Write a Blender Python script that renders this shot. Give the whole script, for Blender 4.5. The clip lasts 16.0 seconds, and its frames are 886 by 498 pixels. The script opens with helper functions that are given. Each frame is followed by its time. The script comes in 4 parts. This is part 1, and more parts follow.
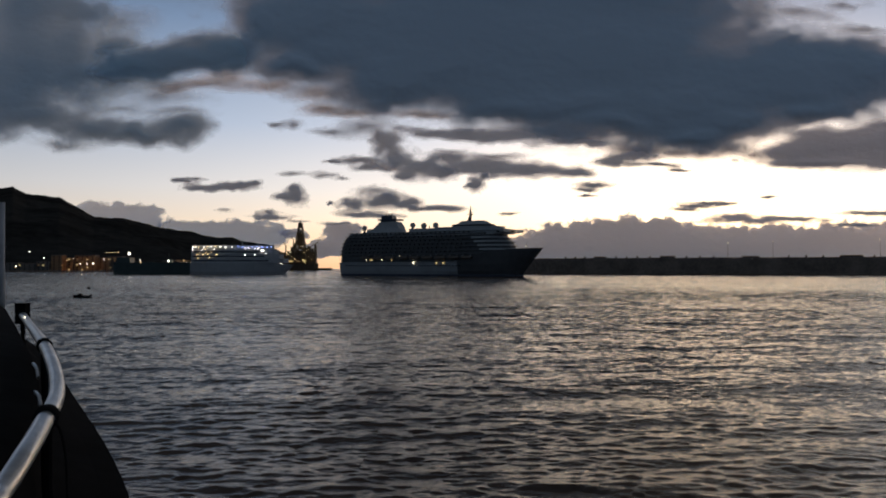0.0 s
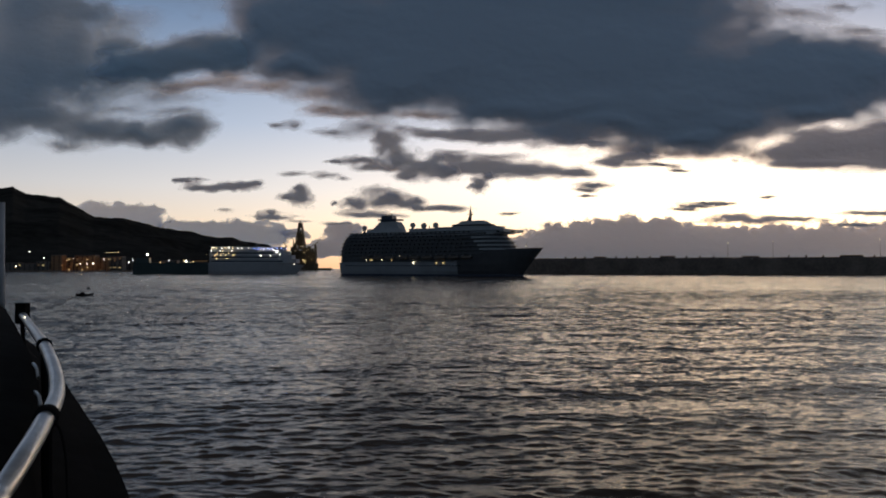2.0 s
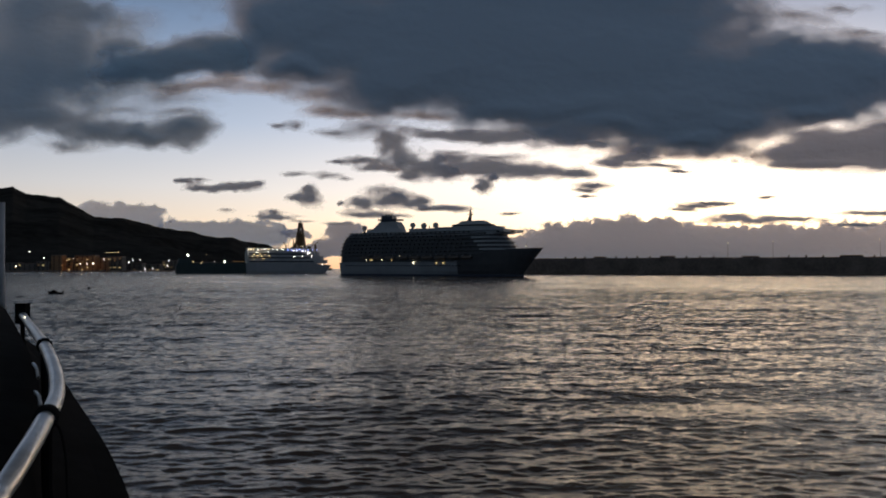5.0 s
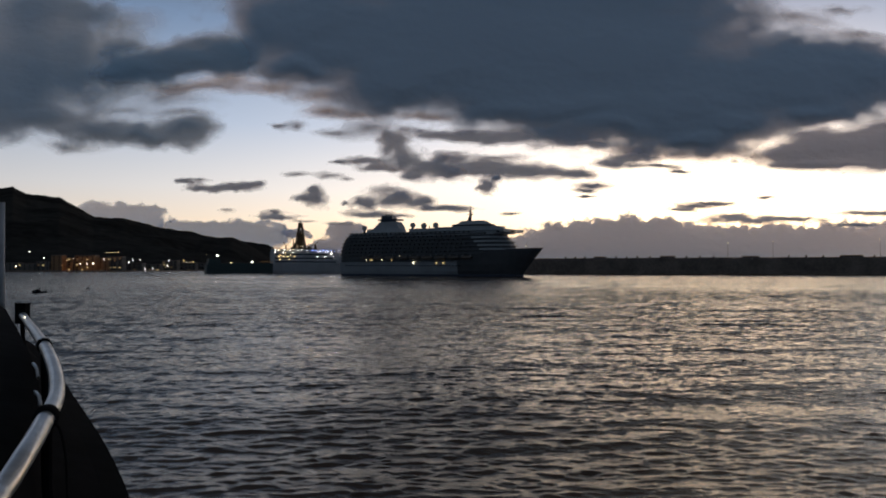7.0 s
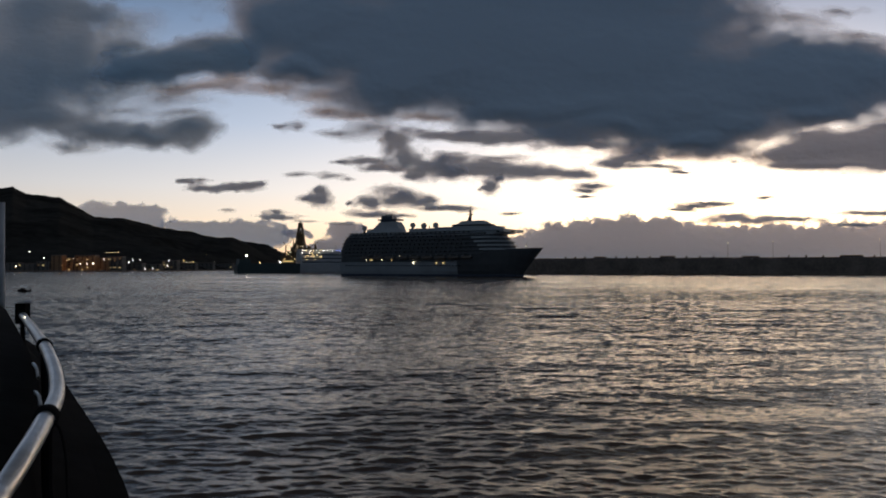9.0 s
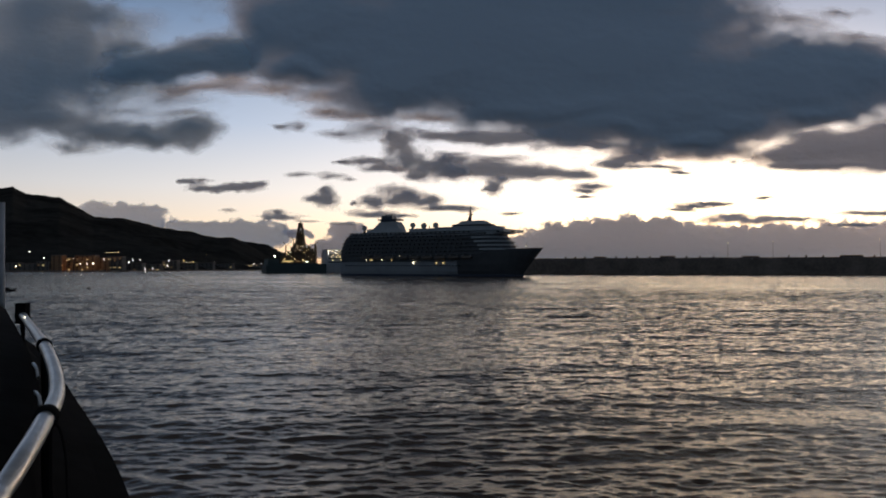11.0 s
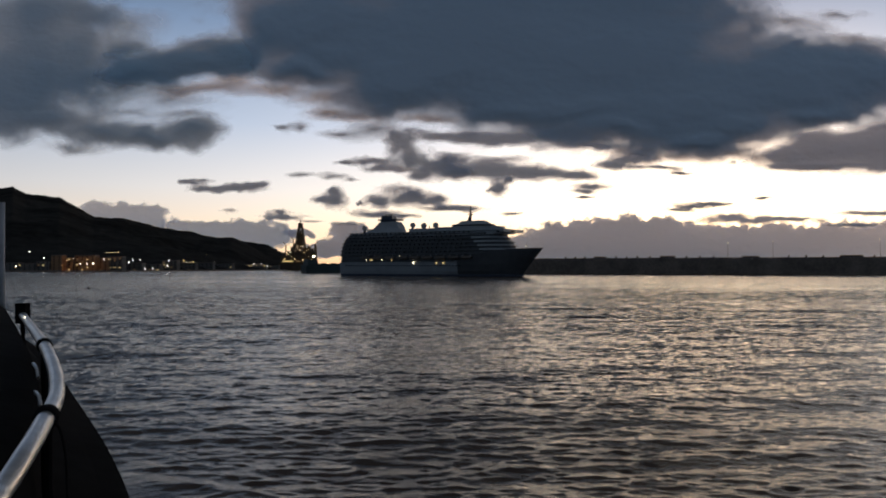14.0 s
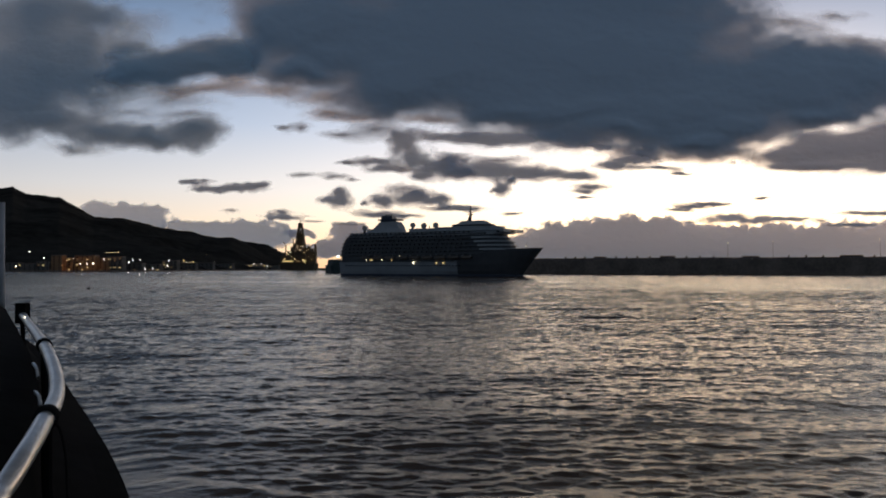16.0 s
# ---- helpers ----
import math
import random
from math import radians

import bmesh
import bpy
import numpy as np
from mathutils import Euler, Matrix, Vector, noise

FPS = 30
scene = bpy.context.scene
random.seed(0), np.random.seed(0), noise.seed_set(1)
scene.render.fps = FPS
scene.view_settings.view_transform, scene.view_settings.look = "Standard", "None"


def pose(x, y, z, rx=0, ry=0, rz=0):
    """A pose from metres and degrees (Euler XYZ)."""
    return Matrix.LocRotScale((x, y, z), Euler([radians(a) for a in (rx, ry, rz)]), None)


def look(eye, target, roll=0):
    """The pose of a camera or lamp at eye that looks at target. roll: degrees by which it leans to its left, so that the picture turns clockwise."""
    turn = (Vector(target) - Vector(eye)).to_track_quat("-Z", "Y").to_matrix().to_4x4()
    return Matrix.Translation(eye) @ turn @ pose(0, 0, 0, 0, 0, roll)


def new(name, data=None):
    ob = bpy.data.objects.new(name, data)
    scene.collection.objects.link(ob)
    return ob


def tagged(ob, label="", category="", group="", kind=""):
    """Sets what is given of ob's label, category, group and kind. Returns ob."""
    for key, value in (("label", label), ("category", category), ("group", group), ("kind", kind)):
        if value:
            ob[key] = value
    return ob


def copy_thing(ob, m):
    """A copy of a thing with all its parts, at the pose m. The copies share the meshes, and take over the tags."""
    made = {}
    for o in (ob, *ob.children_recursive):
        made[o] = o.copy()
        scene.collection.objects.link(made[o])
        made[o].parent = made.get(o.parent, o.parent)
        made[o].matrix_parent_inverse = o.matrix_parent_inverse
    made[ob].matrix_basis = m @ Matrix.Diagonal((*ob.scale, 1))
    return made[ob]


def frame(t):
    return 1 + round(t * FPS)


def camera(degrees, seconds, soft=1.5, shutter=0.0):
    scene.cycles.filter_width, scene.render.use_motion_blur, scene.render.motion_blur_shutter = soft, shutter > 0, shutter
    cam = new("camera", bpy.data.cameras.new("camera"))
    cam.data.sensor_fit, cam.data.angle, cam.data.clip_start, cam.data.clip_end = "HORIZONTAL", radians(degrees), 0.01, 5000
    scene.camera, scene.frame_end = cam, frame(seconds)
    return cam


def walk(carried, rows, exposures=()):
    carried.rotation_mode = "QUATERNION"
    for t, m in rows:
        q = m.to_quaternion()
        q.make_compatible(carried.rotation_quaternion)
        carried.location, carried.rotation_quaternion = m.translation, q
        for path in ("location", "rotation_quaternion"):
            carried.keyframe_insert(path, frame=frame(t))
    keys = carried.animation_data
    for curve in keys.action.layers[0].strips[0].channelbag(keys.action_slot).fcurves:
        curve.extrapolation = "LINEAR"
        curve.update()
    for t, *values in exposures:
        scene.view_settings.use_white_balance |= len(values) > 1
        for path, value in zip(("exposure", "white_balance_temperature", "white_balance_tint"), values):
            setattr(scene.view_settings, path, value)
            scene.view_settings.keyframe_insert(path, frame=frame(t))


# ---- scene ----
# The camera stands still on the deck, just over the side of the moored boat.
cam = camera(60.0, 16.0, soft=1.9)
walk(cam, [(0, pose(0, 0, 6.5, 91.392)), (16, pose(0, 0, 6.5, 91.392))],
     exposures=[(0, 0.0), (7, 0.04), (16, 0.13)])

# ---- sky, sun and exposure ----
SUN_TURN, SUN_HEIGHT = 19.0, 3.5          # degrees to the right of +Y, above the horizon
sun_way = Vector((math.sin(radians(SUN_TURN)) * math.cos(radians(SUN_HEIGHT)),
                  math.cos(radians(SUN_TURN)) * math.cos(radians(SUN_HEIGHT)), math.sin(radians(SUN_HEIGHT))))


def link(nt, a, b):
    nt.links.new(a, b)


def node(nt, kind, **values):
    n = nt.nodes.new(kind)
    for key, value in values.items():
        if key in n.inputs:
            n.inputs[key].default_value = value
    return n


def math_node(nt, op, a, b=0.0, clamp=False):
    n = nt.nodes.new("ShaderNodeMath")
    n.operation, n.use_clamp = op, clamp
    for i, v in enumerate((a, b)):
        if isinstance(v, (int, float)):
            n.inputs[i].default_value = v
        else:
            nt.links.new(v, n.inputs[i])
    return n.outputs[0]


def ramp_node(nt, fac, stops, mode="LINEAR"):
    n = nt.nodes.new("ShaderNodeValToRGB")
    cr = n.color_ramp
    cr.interpolation = mode
    while len(cr.elements) < len(stops):
        cr.elements.new(0.5)
    for e, (at, col) in zip(cr.elements, stops):
        e.position, e.color = at, (*col, 1)
    nt.links.new(fac, n.inputs[0])
    return n.outputs[0]


def mix_node(nt, fac, a, b, mode="MIX"):
    n = nt.nodes.new("ShaderNodeMix")
    n.data_type, n.blend_type = "RGBA", mode
    for sock, v in ((n.inputs[0], fac), (n.inputs[6], a), (n.inputs[7], b)):
        if isinstance(v, (int, float)):
            sock.default_value = v
        elif isinstance(v, tuple):
            sock.default_value = (*v, 1) if len(v) == 3 else v
        else:
            nt.links.new(v, sock)
    return n.outputs[2]


def make_world():
    world = bpy.data.worlds.new("dawn_sky")
    scene.world = world
    world.use_nodes = True
    nt = world.node_tree
    nt.nodes.clear()
    out = nt.nodes.new("ShaderNodeOutputWorld")
    coord = nt.nodes.new("ShaderNodeTexCoord")
    sep = nt.nodes.new("ShaderNodeSeparateXYZ")
    link(nt, coord.outputs["Generated"], sep.inputs[0])
    sky = nt.nodes.new("ShaderNodeTexSky")
    sky.sky_type, sky.sun_disc = "NISHITA", False
    sky.sun_elevation, sky.sun_rotation = radians(SUN_HEIGHT), radians(SUN_TURN)
    up = sep.outputs[2]
    # dawn colours from the horizon to the zenith
    base = ramp_node(nt, up, [(0.0, (0.80, 0.46, 0.26)), (0.03, (0.90, 0.66, 0.46)), (0.06, (0.88, 0.74, 0.62)), (0.10, (0.74, 0.72, 0.74)),
                              (0.18, (0.42, 0.51, 0.68)), (0.30, (0.17, 0.26, 0.43)), (0.60, (0.055, 0.08, 0.14)), (1.0, (0.04, 0.06, 0.11))])
    # glow round the sun that is about to rise
    dot = nt.nodes.new("ShaderNodeVectorMath")
    dot.operation = "DOT_PRODUCT"
    link(nt, coord.outputs["Generated"], dot.inputs[0])
    dot.inputs[1].default_value = Vector((sun_way.x, sun_way.y, 0.10)).normalized()
    near = math_node(nt, "MAXIMUM", dot.outputs["Value"], 0.0)
    wide = math_node(nt, "POWER", near, 9.0)
    tight = math_node(nt, "POWER", near, 60.0)
    glow = mix_node(nt, 1.0, mix_node(nt, wide, (0, 0, 0), (0.56, 0.43, 0.29)), mix_node(nt, tight, (0, 0, 0), (0.95, 0.68, 0.38)), "ADD")
    low = math_node(nt, "SUBTRACT", 1.0, math_node(nt, "MULTIPLY", up, 2.6), True)
    glow = mix_node(nt, 1.0, (0, 0, 0), mix_node(nt, low, (0, 0, 0), glow), "ADD")
    # the sky away from the dawn is still a dim night blue
    toward = math_node(nt, "ADD", math_node(nt, "MULTIPLY", sep.outputs[0], sun_way.x), math_node(nt, "MULTIPLY", sep.outputs[1], sun_way.y))
    dim = nt.nodes.new("ShaderNodeMapRange")
    dim.inputs["From Min"].default_value, dim.inputs["From Max"].default_value = -0.05, 0.95
    dim.inputs["To Min"].default_value, dim.inputs["To Max"].default_value = 0.0, 1.0
    link(nt, toward, dim.inputs["Value"])
    base = mix_node(nt, dim.outputs[0], (0.046, 0.085, 0.150), base)
    total = mix_node(nt, 1.0, base, glow, "ADD")
    # broken cloud cover overhead, beyond the clouds that are built
    noise_tex = node(nt, "ShaderNodeTexNoise", Scale=4.0, Detail=6.0, Roughness=0.55)
    link(nt, coord.outputs["Generated"], noise_tex.inputs["Vector"])
    cover = math_node(nt, "MULTIPLY", math_node(nt, "MULTIPLY", math_node(nt, "SUBTRACT", up, 0.30), 8.0, True),
                      math_node(nt, "MULTIPLY", math_node(nt, "SUBTRACT", noise_tex.outputs[0], 0.22), 5.0, True))
    total = mix_node(nt, cover, total, (0.048, 0.052, 0.062))
    bg1, bg2 = node(nt, "ShaderNodeBackground", Strength=1.0), node(nt, "ShaderNodeBackground", Strength=0.02)
    link(nt, total, bg1.inputs[0])
    link(nt, sky.outputs[0], bg2.inputs[0])
    add = nt.nodes.new("ShaderNodeAddShader")
    link(nt, bg1.outputs[0], add.inputs[0])
    link(nt, bg2.outputs[0], add.inputs[1])
    link(nt, add.outputs[0], out.inputs[0])


make_world()
sun = new("sun", bpy.data.lights.new("sun", "SUN"))
sun.data.energy, sun.data.angle, sun.data.color = 0.25, radians(50), (1.0, 0.86, 0.66)
sun.matrix_world = look(sun_way * 100, (0, 0, 0))


# ---- materials ----
def material(name, color, rough=0.6, metal=0.0, grain=0.0, scale=1.0, bump=0.0, other=None, emit=None, power=0.0, spec=0.5):
    """A surface with stains at two scales and a fine relief."""
    m = bpy.data.materials.new(name)
    m.use_nodes = True
    nt = m.node_tree
    bsdf = nt.nodes["Principled BSDF"]
    bsdf.inputs["Roughness"].default_value, bsdf.inputs["Metallic"].default_value = rough, metal
    bsdf.inputs["Specular IOR Level"].default_value = spec
    bsdf.inputs["Base Color"].default_value = (*color, 1)
    if grain:
        coord = nt.nodes.new("ShaderNodeTexCoord")
        big = node(nt, "ShaderNodeTexNoise", Scale=scale * 0.15, Detail=5.0, Roughness=0.6)
        fine = node(nt, "ShaderNodeTexNoise", Scale=scale, Detail=6.0, Roughness=0.65)
        for n in (big, fine):
            link(nt, coord.outputs["Object"], n.inputs["Vector"])
        both = math_node(nt, "ADD", math_node(nt, "MULTIPLY", big.outputs[0], 0.6), math_node(nt, "MULTIPLY", fine.outputs[0], 0.4))
        dark = tuple(c * (1 - grain) for c in color)
        light = other or tuple(min(1, c * (1 + grain)) for c in color)
        link(nt, ramp_node(nt, both, [(0.35, dark), (0.65, light)]), bsdf.inputs["Base Color"])
        if bump:
            b = node(nt, "ShaderNodeBump", Strength=0.6, Distance=bump)
            link(nt, fine.outputs[0], b.inputs["Height"])
            link(nt, b.outputs[0], bsdf.inputs["Normal"])
    if emit:
        bsdf.inputs["Emission Color"].default_value, bsdf.inputs["Emission Strength"].default_value = (*emit, 1), power
    return m


def cloud_material(name, albedo=(0.80, 0.82, 0.86), soft=0.45, rim=0.45, core=0.06, deep=0.7, fine=0.012, ragged=0.25, lump=0.5, relief=0.6, through_tint=(0.80, 0.86, 0.98)):
    """Cloud lit by the sky: opaque in its core, thinning at the rim, where it lets the light behind it through."""
    m = bpy.data.materials.new(name)
    m.use_nodes = True
    nt = m.node_tree
    nt.nodes.clear()
    out = nt.nodes.new("ShaderNodeOutputMaterial")
    attr = nt.nodes.new("ShaderNodeAttribute")
    attr.attribute_name = "cover"
    coord = nt.nodes.new("ShaderNodeTexCoord")
    flat = nt.nodes.new("ShaderNodeMapping")
    flat.inputs["Scale"].default_value = (0.65, 0.5, 1.2)
    link(nt, coord.outputs["Object"], flat.inputs["Vector"])
    n1 = node(nt, "ShaderNodeTexNoise", Scale=fine, Detail=6.0, Roughness=0.6)
    n2 = node(nt, "ShaderNodeTexNoise", Scale=fine * 0.3, Detail=4.0, Roughness=0.5)
    for n in (n1, n2):
        link(nt, flat.outputs[0], n.inputs["Vector"])
    d = math_node(nt, "ADD", attr.outputs["Fac"], math_node(nt, "MULTIPLY", math_node(nt, "SUBTRACT", n1.outputs[0], 0.5), ragged))
    opacity = nt.nodes.new("ShaderNodeMapRange")
    opacity.interpolation_type = "SMOOTHSTEP"
    opacity.inputs["From Min"].default_value, opacity.inputs["From Max"].default_value = 0.0, soft
    link(nt, d, opacity.inputs["Value"])
    # the share of light that passes through falls with the depth of the cloud
    depth = math_node(nt, "ADD", d, math_node(nt, "MULTIPLY", math_node(nt, "SUBTRACT", n2.outputs[0], 0.5), lump))
    passing = nt.nodes.new("ShaderNodeMapRange")
    passing.interpolation_type = "SMOOTHSTEP"
    passing.inputs["From Min"].default_value, passing.inputs["From Max"].default_value = 0.0, deep
    passing.inputs["To Min"].default_value, passing.inputs["To Max"].default_value = rim, core
    link(nt, depth, passing.inputs["Value"])
    bump = node(nt, "ShaderNodeBump", Strength=relief, Distance=30.0)
    link(nt, n1.outputs[0], bump.inputs["Height"])
    front = node(nt, "ShaderNodeBsdfDiffuse", Color=(*albedo, 1))
    back = node(nt, "ShaderNodeBsdfTranslucent", Color=(*through_tint, 1))
    link(nt, bump.outputs[0], front.inputs["Normal"])
    body, whole = nt.nodes.new("ShaderNodeMixShader"), nt.nodes.new("ShaderNodeMixShader")
    link(nt, passing.outputs[0], body.inputs[0])
    link(nt, front.outputs[0], body.inputs[1])
    link(nt, back.outputs[0], body.inputs[2])
    link(nt, opacity.outputs[0], whole.inputs[0])
    link(nt, node(nt, "ShaderNodeBsdfTransparent").outputs[0], whole.inputs[1])
    link(nt, body.outputs[0], whole.inputs[2])
    link(nt, whole.outputs[0], out.inputs[0])
    return m


CLOUD_DECK = cloud_material("cloud_deck", (0.70, 0.86, 1.0), soft=0.42, rim=0.30, core=0.013, through_tint=(0.84, 0.84, 0.92), deep=0.65, fine=0.006, ragged=0.42, lump=0.9, relief=0.12)
CLOUD_ARM = cloud_material("cloud_arm", (0.68, 0.86, 1.0), soft=0.55, rim=0.34, core=0.02, through_tint=(0.72, 0.83, 1.0), deep=0.75, fine=0.008, ragged=0.4, lump=0.7, relief=0.4)
CLOUD_TORN = cloud_material("cloud_torn", (0.70, 0.87, 1.0), soft=0.6, rim=0.34, core=0.055, through_tint=(0.68, 0.82, 1.0), deep=1.0, fine=0.008, ragged=0.4, lump=0.8, relief=0.4)
CLOUD_VEIL = cloud_material("cloud_veil", (0.74, 0.87, 1.0), soft=1.2, rim=0.4, core=0.16, deep=0.9, fine=0.007)
CLOUD_FRINGE = cloud_material("cloud_fringe", (0.90, 0.86, 0.88), soft=1.0, rim=0.48, core=0.18, through_tint=(0.98, 0.85, 0.82), deep=0.9, fine=0.012)
CLOUD_LOW = cloud_material("cloud_low", (0.86, 0.87, 0.94), soft=0.7, rim=0.55, core=0.22, through_tint=(0.72, 0.82, 1.0), deep=0.8, lump=0.7, fine=0.026, ragged=0.5)
CLOUD_THIN = cloud_material("cloud_thin", (0.86, 0.86, 0.92), soft=1.1, rim=0.42, core=0.18, deep=0.9, fine=0.02)
CLOUD_BANK = cloud_material("cloud_bank", (0.86, 0.84, 0.90), soft=0.22, rim=0.7, core=0.52, through_tint=(0.76, 0.83, 1.0), deep=0.8, fine=0.028, ragged=0.4, lump=1.1)
CLOUD_STREAK = cloud_material("cloud_streak", (0.86, 0.85, 0.90), soft=0.7, rim=0.6, core=0.34, through_tint=(0.76, 0.83, 1.0), deep=0.8, fine=0.03, ragged=0.5)
CLOUD_FLAT = cloud_material("cloud_flat", (0.86, 0.86, 0.92), soft=0.5, rim=0.32, core=0.18, through_tint=(0.76, 0.83, 1.0), deep=0.85, lump=0.8, fine=0.014, ragged=0.4)
CLOUD_BLUE = cloud_material("cloud_blue", (0.80, 0.85, 0.96), soft=0.25, rim=0.8, core=0.72, through_tint=(0.64, 0.78, 1.0), lump=0.9, deep=0.8, fine=0.03, ragged=0.4)


def water_material():
    m = bpy.data.materials.new("harbour_water")
    m.use_nodes = True
    nt = m.node_tree
    bsdf = nt.nodes["Principled BSDF"]
    bsdf.inputs["Base Color"].default_value = (0.055, 0.032, 0.020, 1)
    bsdf.inputs["Roughness"].default_value = 0.06
    bsdf.inputs["IOR"].default_value = 1.333
    geo, place = nt.nodes.new("ShaderNodeNewGeometry"), nt.nodes.new("ShaderNodeTexCoord")
    n1 = node(nt, "ShaderNodeTexNoise", Scale=2.2, Detail=6.0, Roughness=0.68)
    n2 = node(nt, "ShaderNodeTexNoise", Scale=1.0, Detail=4.0, Roughness=0.6)
    for n in (n1, n2):
        link(nt, place.outputs["Object"], n.inputs["Vector"])
    b1 = node(nt, "ShaderNodeBump", Strength=1.0, Distance=0.040)
    b2 = node(nt, "ShaderNodeBump", Strength=1.0, Distance=0.65)
    # calm slicks drawn out across the harbour
    wide = nt.nodes.new("ShaderNodeMapping")
    wide.inputs["Scale"].default_value = (0.004, 0.016, 1.0)
    link(nt, geo.outputs["Position"], wide.inputs["Vector"])
    n3 = node(nt, "ShaderNodeTexNoise", Scale=1.0, Detail=3.0, Roughness=0.5)
    link(nt, wide.outputs[0], n3.inputs["Vector"])
    calm = nt.nodes.new("ShaderNodeMapRange")
    calm.inputs["From Min"].default_value, calm.inputs["From Max"].default_value = 0.36, 0.50
    calm.inputs["To Min"].default_value, calm.inputs["To Max"].default_value = 0.45, 1.0
    link(nt, n3.outputs[0], calm.inputs["Value"])
    link(nt, calm.outputs[0], b1.inputs["Strength"])
    # the breeze picks up away from the lee of the boat
    sep = nt.nodes.new("ShaderNodeSeparateXYZ")
    link(nt, geo.outputs["Position"], sep.inputs[0])
    lee = nt.nodes.new("ShaderNodeMapRange")
    lee.inputs["From Min"].default_value, lee.inputs["From Max"].default_value = 25.0, 150.0
    lee.inputs["To Min"].default_value, lee.inputs["To Max"].default_value = 0.06, 1.0
    link(nt, sep.outputs[1], lee.inputs["Value"])
    blown = math_node(nt, "MULTIPLY", calm.outputs[0], lee.outputs[0])
    link(nt, blown, b2.inputs["Strength"])
    link(nt, math_node(nt, "ADD", math_node(nt, "MULTIPLY", blown, 0.12), 0.025), bsdf.inputs["Roughness"])
    link(nt, n1.outputs[0], b1.inputs["Height"])
    link(nt, n2.outputs[0], b2.inputs["Height"])
    link(nt, b2.outputs[0], b1.inputs["Normal"])
    link(nt, b1.outputs[0], bsdf.inputs["Normal"])
    return m


WATER = water_material()
ROCK = material("mountain_slope", (0.045, 0.043, 0.040), 0.95, grain=0.5, scale=0.03, bump=4.0, spec=0.0)
CONCRETE = material("sea_wall_concrete", (0.23, 0.18, 0.15), 0.9, grain=0.35, scale=0.4, bump=0.1, spec=0.2)
SHIP_BOW = material("ship_dark_bow", (0.075, 0.075, 0.08), 0.5, grain=0.2, scale=0.3)
SHIP_HULL = material("ship_hull_paint", (0.33, 0.34, 0.36), 0.5, grain=0.2, scale=0.15)
SHIP_WHITE = material("ship_white_paint", (0.42, 0.43, 0.45), 0.4, grain=0.12, scale=0.25)
# white screens and deck slabs in shadow: the shade is put into this grey
SHIP_SHADED = material("ship_shaded_white", (0.11, 0.11, 0.115), 0.6, grain=0.2, scale=0.5)
# shade of the balcony recesses, painted as a dark wall colour
SHIP_RECESS_SHADE = material("ship_recess_shade", (0.10, 0.10, 0.105), 0.5, grain=0.3, scale=0.4)
SHIP_BLUE = material("ship_dark_blue_paint", (0.02, 0.03, 0.06), 0.4, grain=0.2, scale=0.3)
# one dark tone in place of glass that reflects the dim sky
SHIP_FRONT_DARK = material("dark_balcony_front", (0.07, 0.07, 0.075), 0.35, grain=0.2, scale=0.5)
GLASS_DARK = material("dark_window_glass", (0.012, 0.014, 0.018), 0.08)
FERRY_WHITE = material("ferry_white_paint", (0.40, 0.41, 0.43), 0.45, grain=0.15, scale=0.3)
FERRY_GREEN = material("ferry_dark_hull", (0.03, 0.05, 0.05), 0.5, grain=0.3, scale=0.3)
STEEL_DARK = material("dark_steel", (0.05, 0.05, 0.05), 0.6, metal=0.3, grain=0.3, scale=0.5)
RIG_PAINT = material("rig_paint", (0.10, 0.07, 0.04), 0.7, grain=0.3, scale=0.2)
CHROME = material("brushed_steel_rail", (0.58, 0.58, 0.59), 0.32, metal=1.0, grain=0.28, scale=14.0, bump=0.001)
BLACK_RUBBER = material("black_rubber", (0.012, 0.012, 0.013), 0.95, grain=0.3, scale=20, bump=0.002, spec=0.03)
BLACK_PAINT = material("black_hull_paint", (0.010, 0.010, 0.011), 0.95, grain=0.3, scale=6, bump=0.002, spec=0.03)
HOUSE_OCHRE = material("ochre_plaster", (0.28, 0.16, 0.085), 0.9, grain=0.2, scale=0.3)
HOUSE_GREY = material("grey_plaster", (0.13, 0.12, 0.11), 0.9, grain=0.2, scale=0.3)
ROOF = material("roof_sheet", (0.12, 0.09, 0.08), 0.8, grain=0.3, scale=0.3)
LIGHT_WARM = material("warm_lamp", (0.9, 0.7, 0.4), emit=(1.0, 0.68, 0.30), power=5.0)
LIGHT_WHITE = material("white_lamp", (0.9, 0.9, 0.9), emit=(1.0, 0.93, 0.80), power=9.0)
LIGHT_BLUE = material("blue_lamp", (0.3, 0.4, 0.9), emit=(0.25, 0.35, 1.0), power=7.0)
LIGHT_DIM = material("small_lamp", (0.9, 0.85, 0.7), emit=(1.0, 0.88, 0.62), power=2.6)
WINDOW_DIM = material("dim_lit_window", (0.4, 0.3, 0.15), emit=(1.0, 0.50, 0.18), power=0.12)
LIFEBOAT = material("lifeboat_paint", (0.15, 0.12, 0.10), 0.5, grain=0.2, scale=1.0)
RADOME = material("radome_grp", (0.5, 0.48, 0.46), 0.5, grain=0.1, scale=1.0)
POLE_GREY = material("pale_grey_paint", (0.45, 0.46, 0.48), 0.5, grain=0.2, scale=8.0)
WINDOW_WARM = material("lit_window", (0.6, 0.45, 0.2), emit=(1.0, 0.72, 0.30), power=0.8)


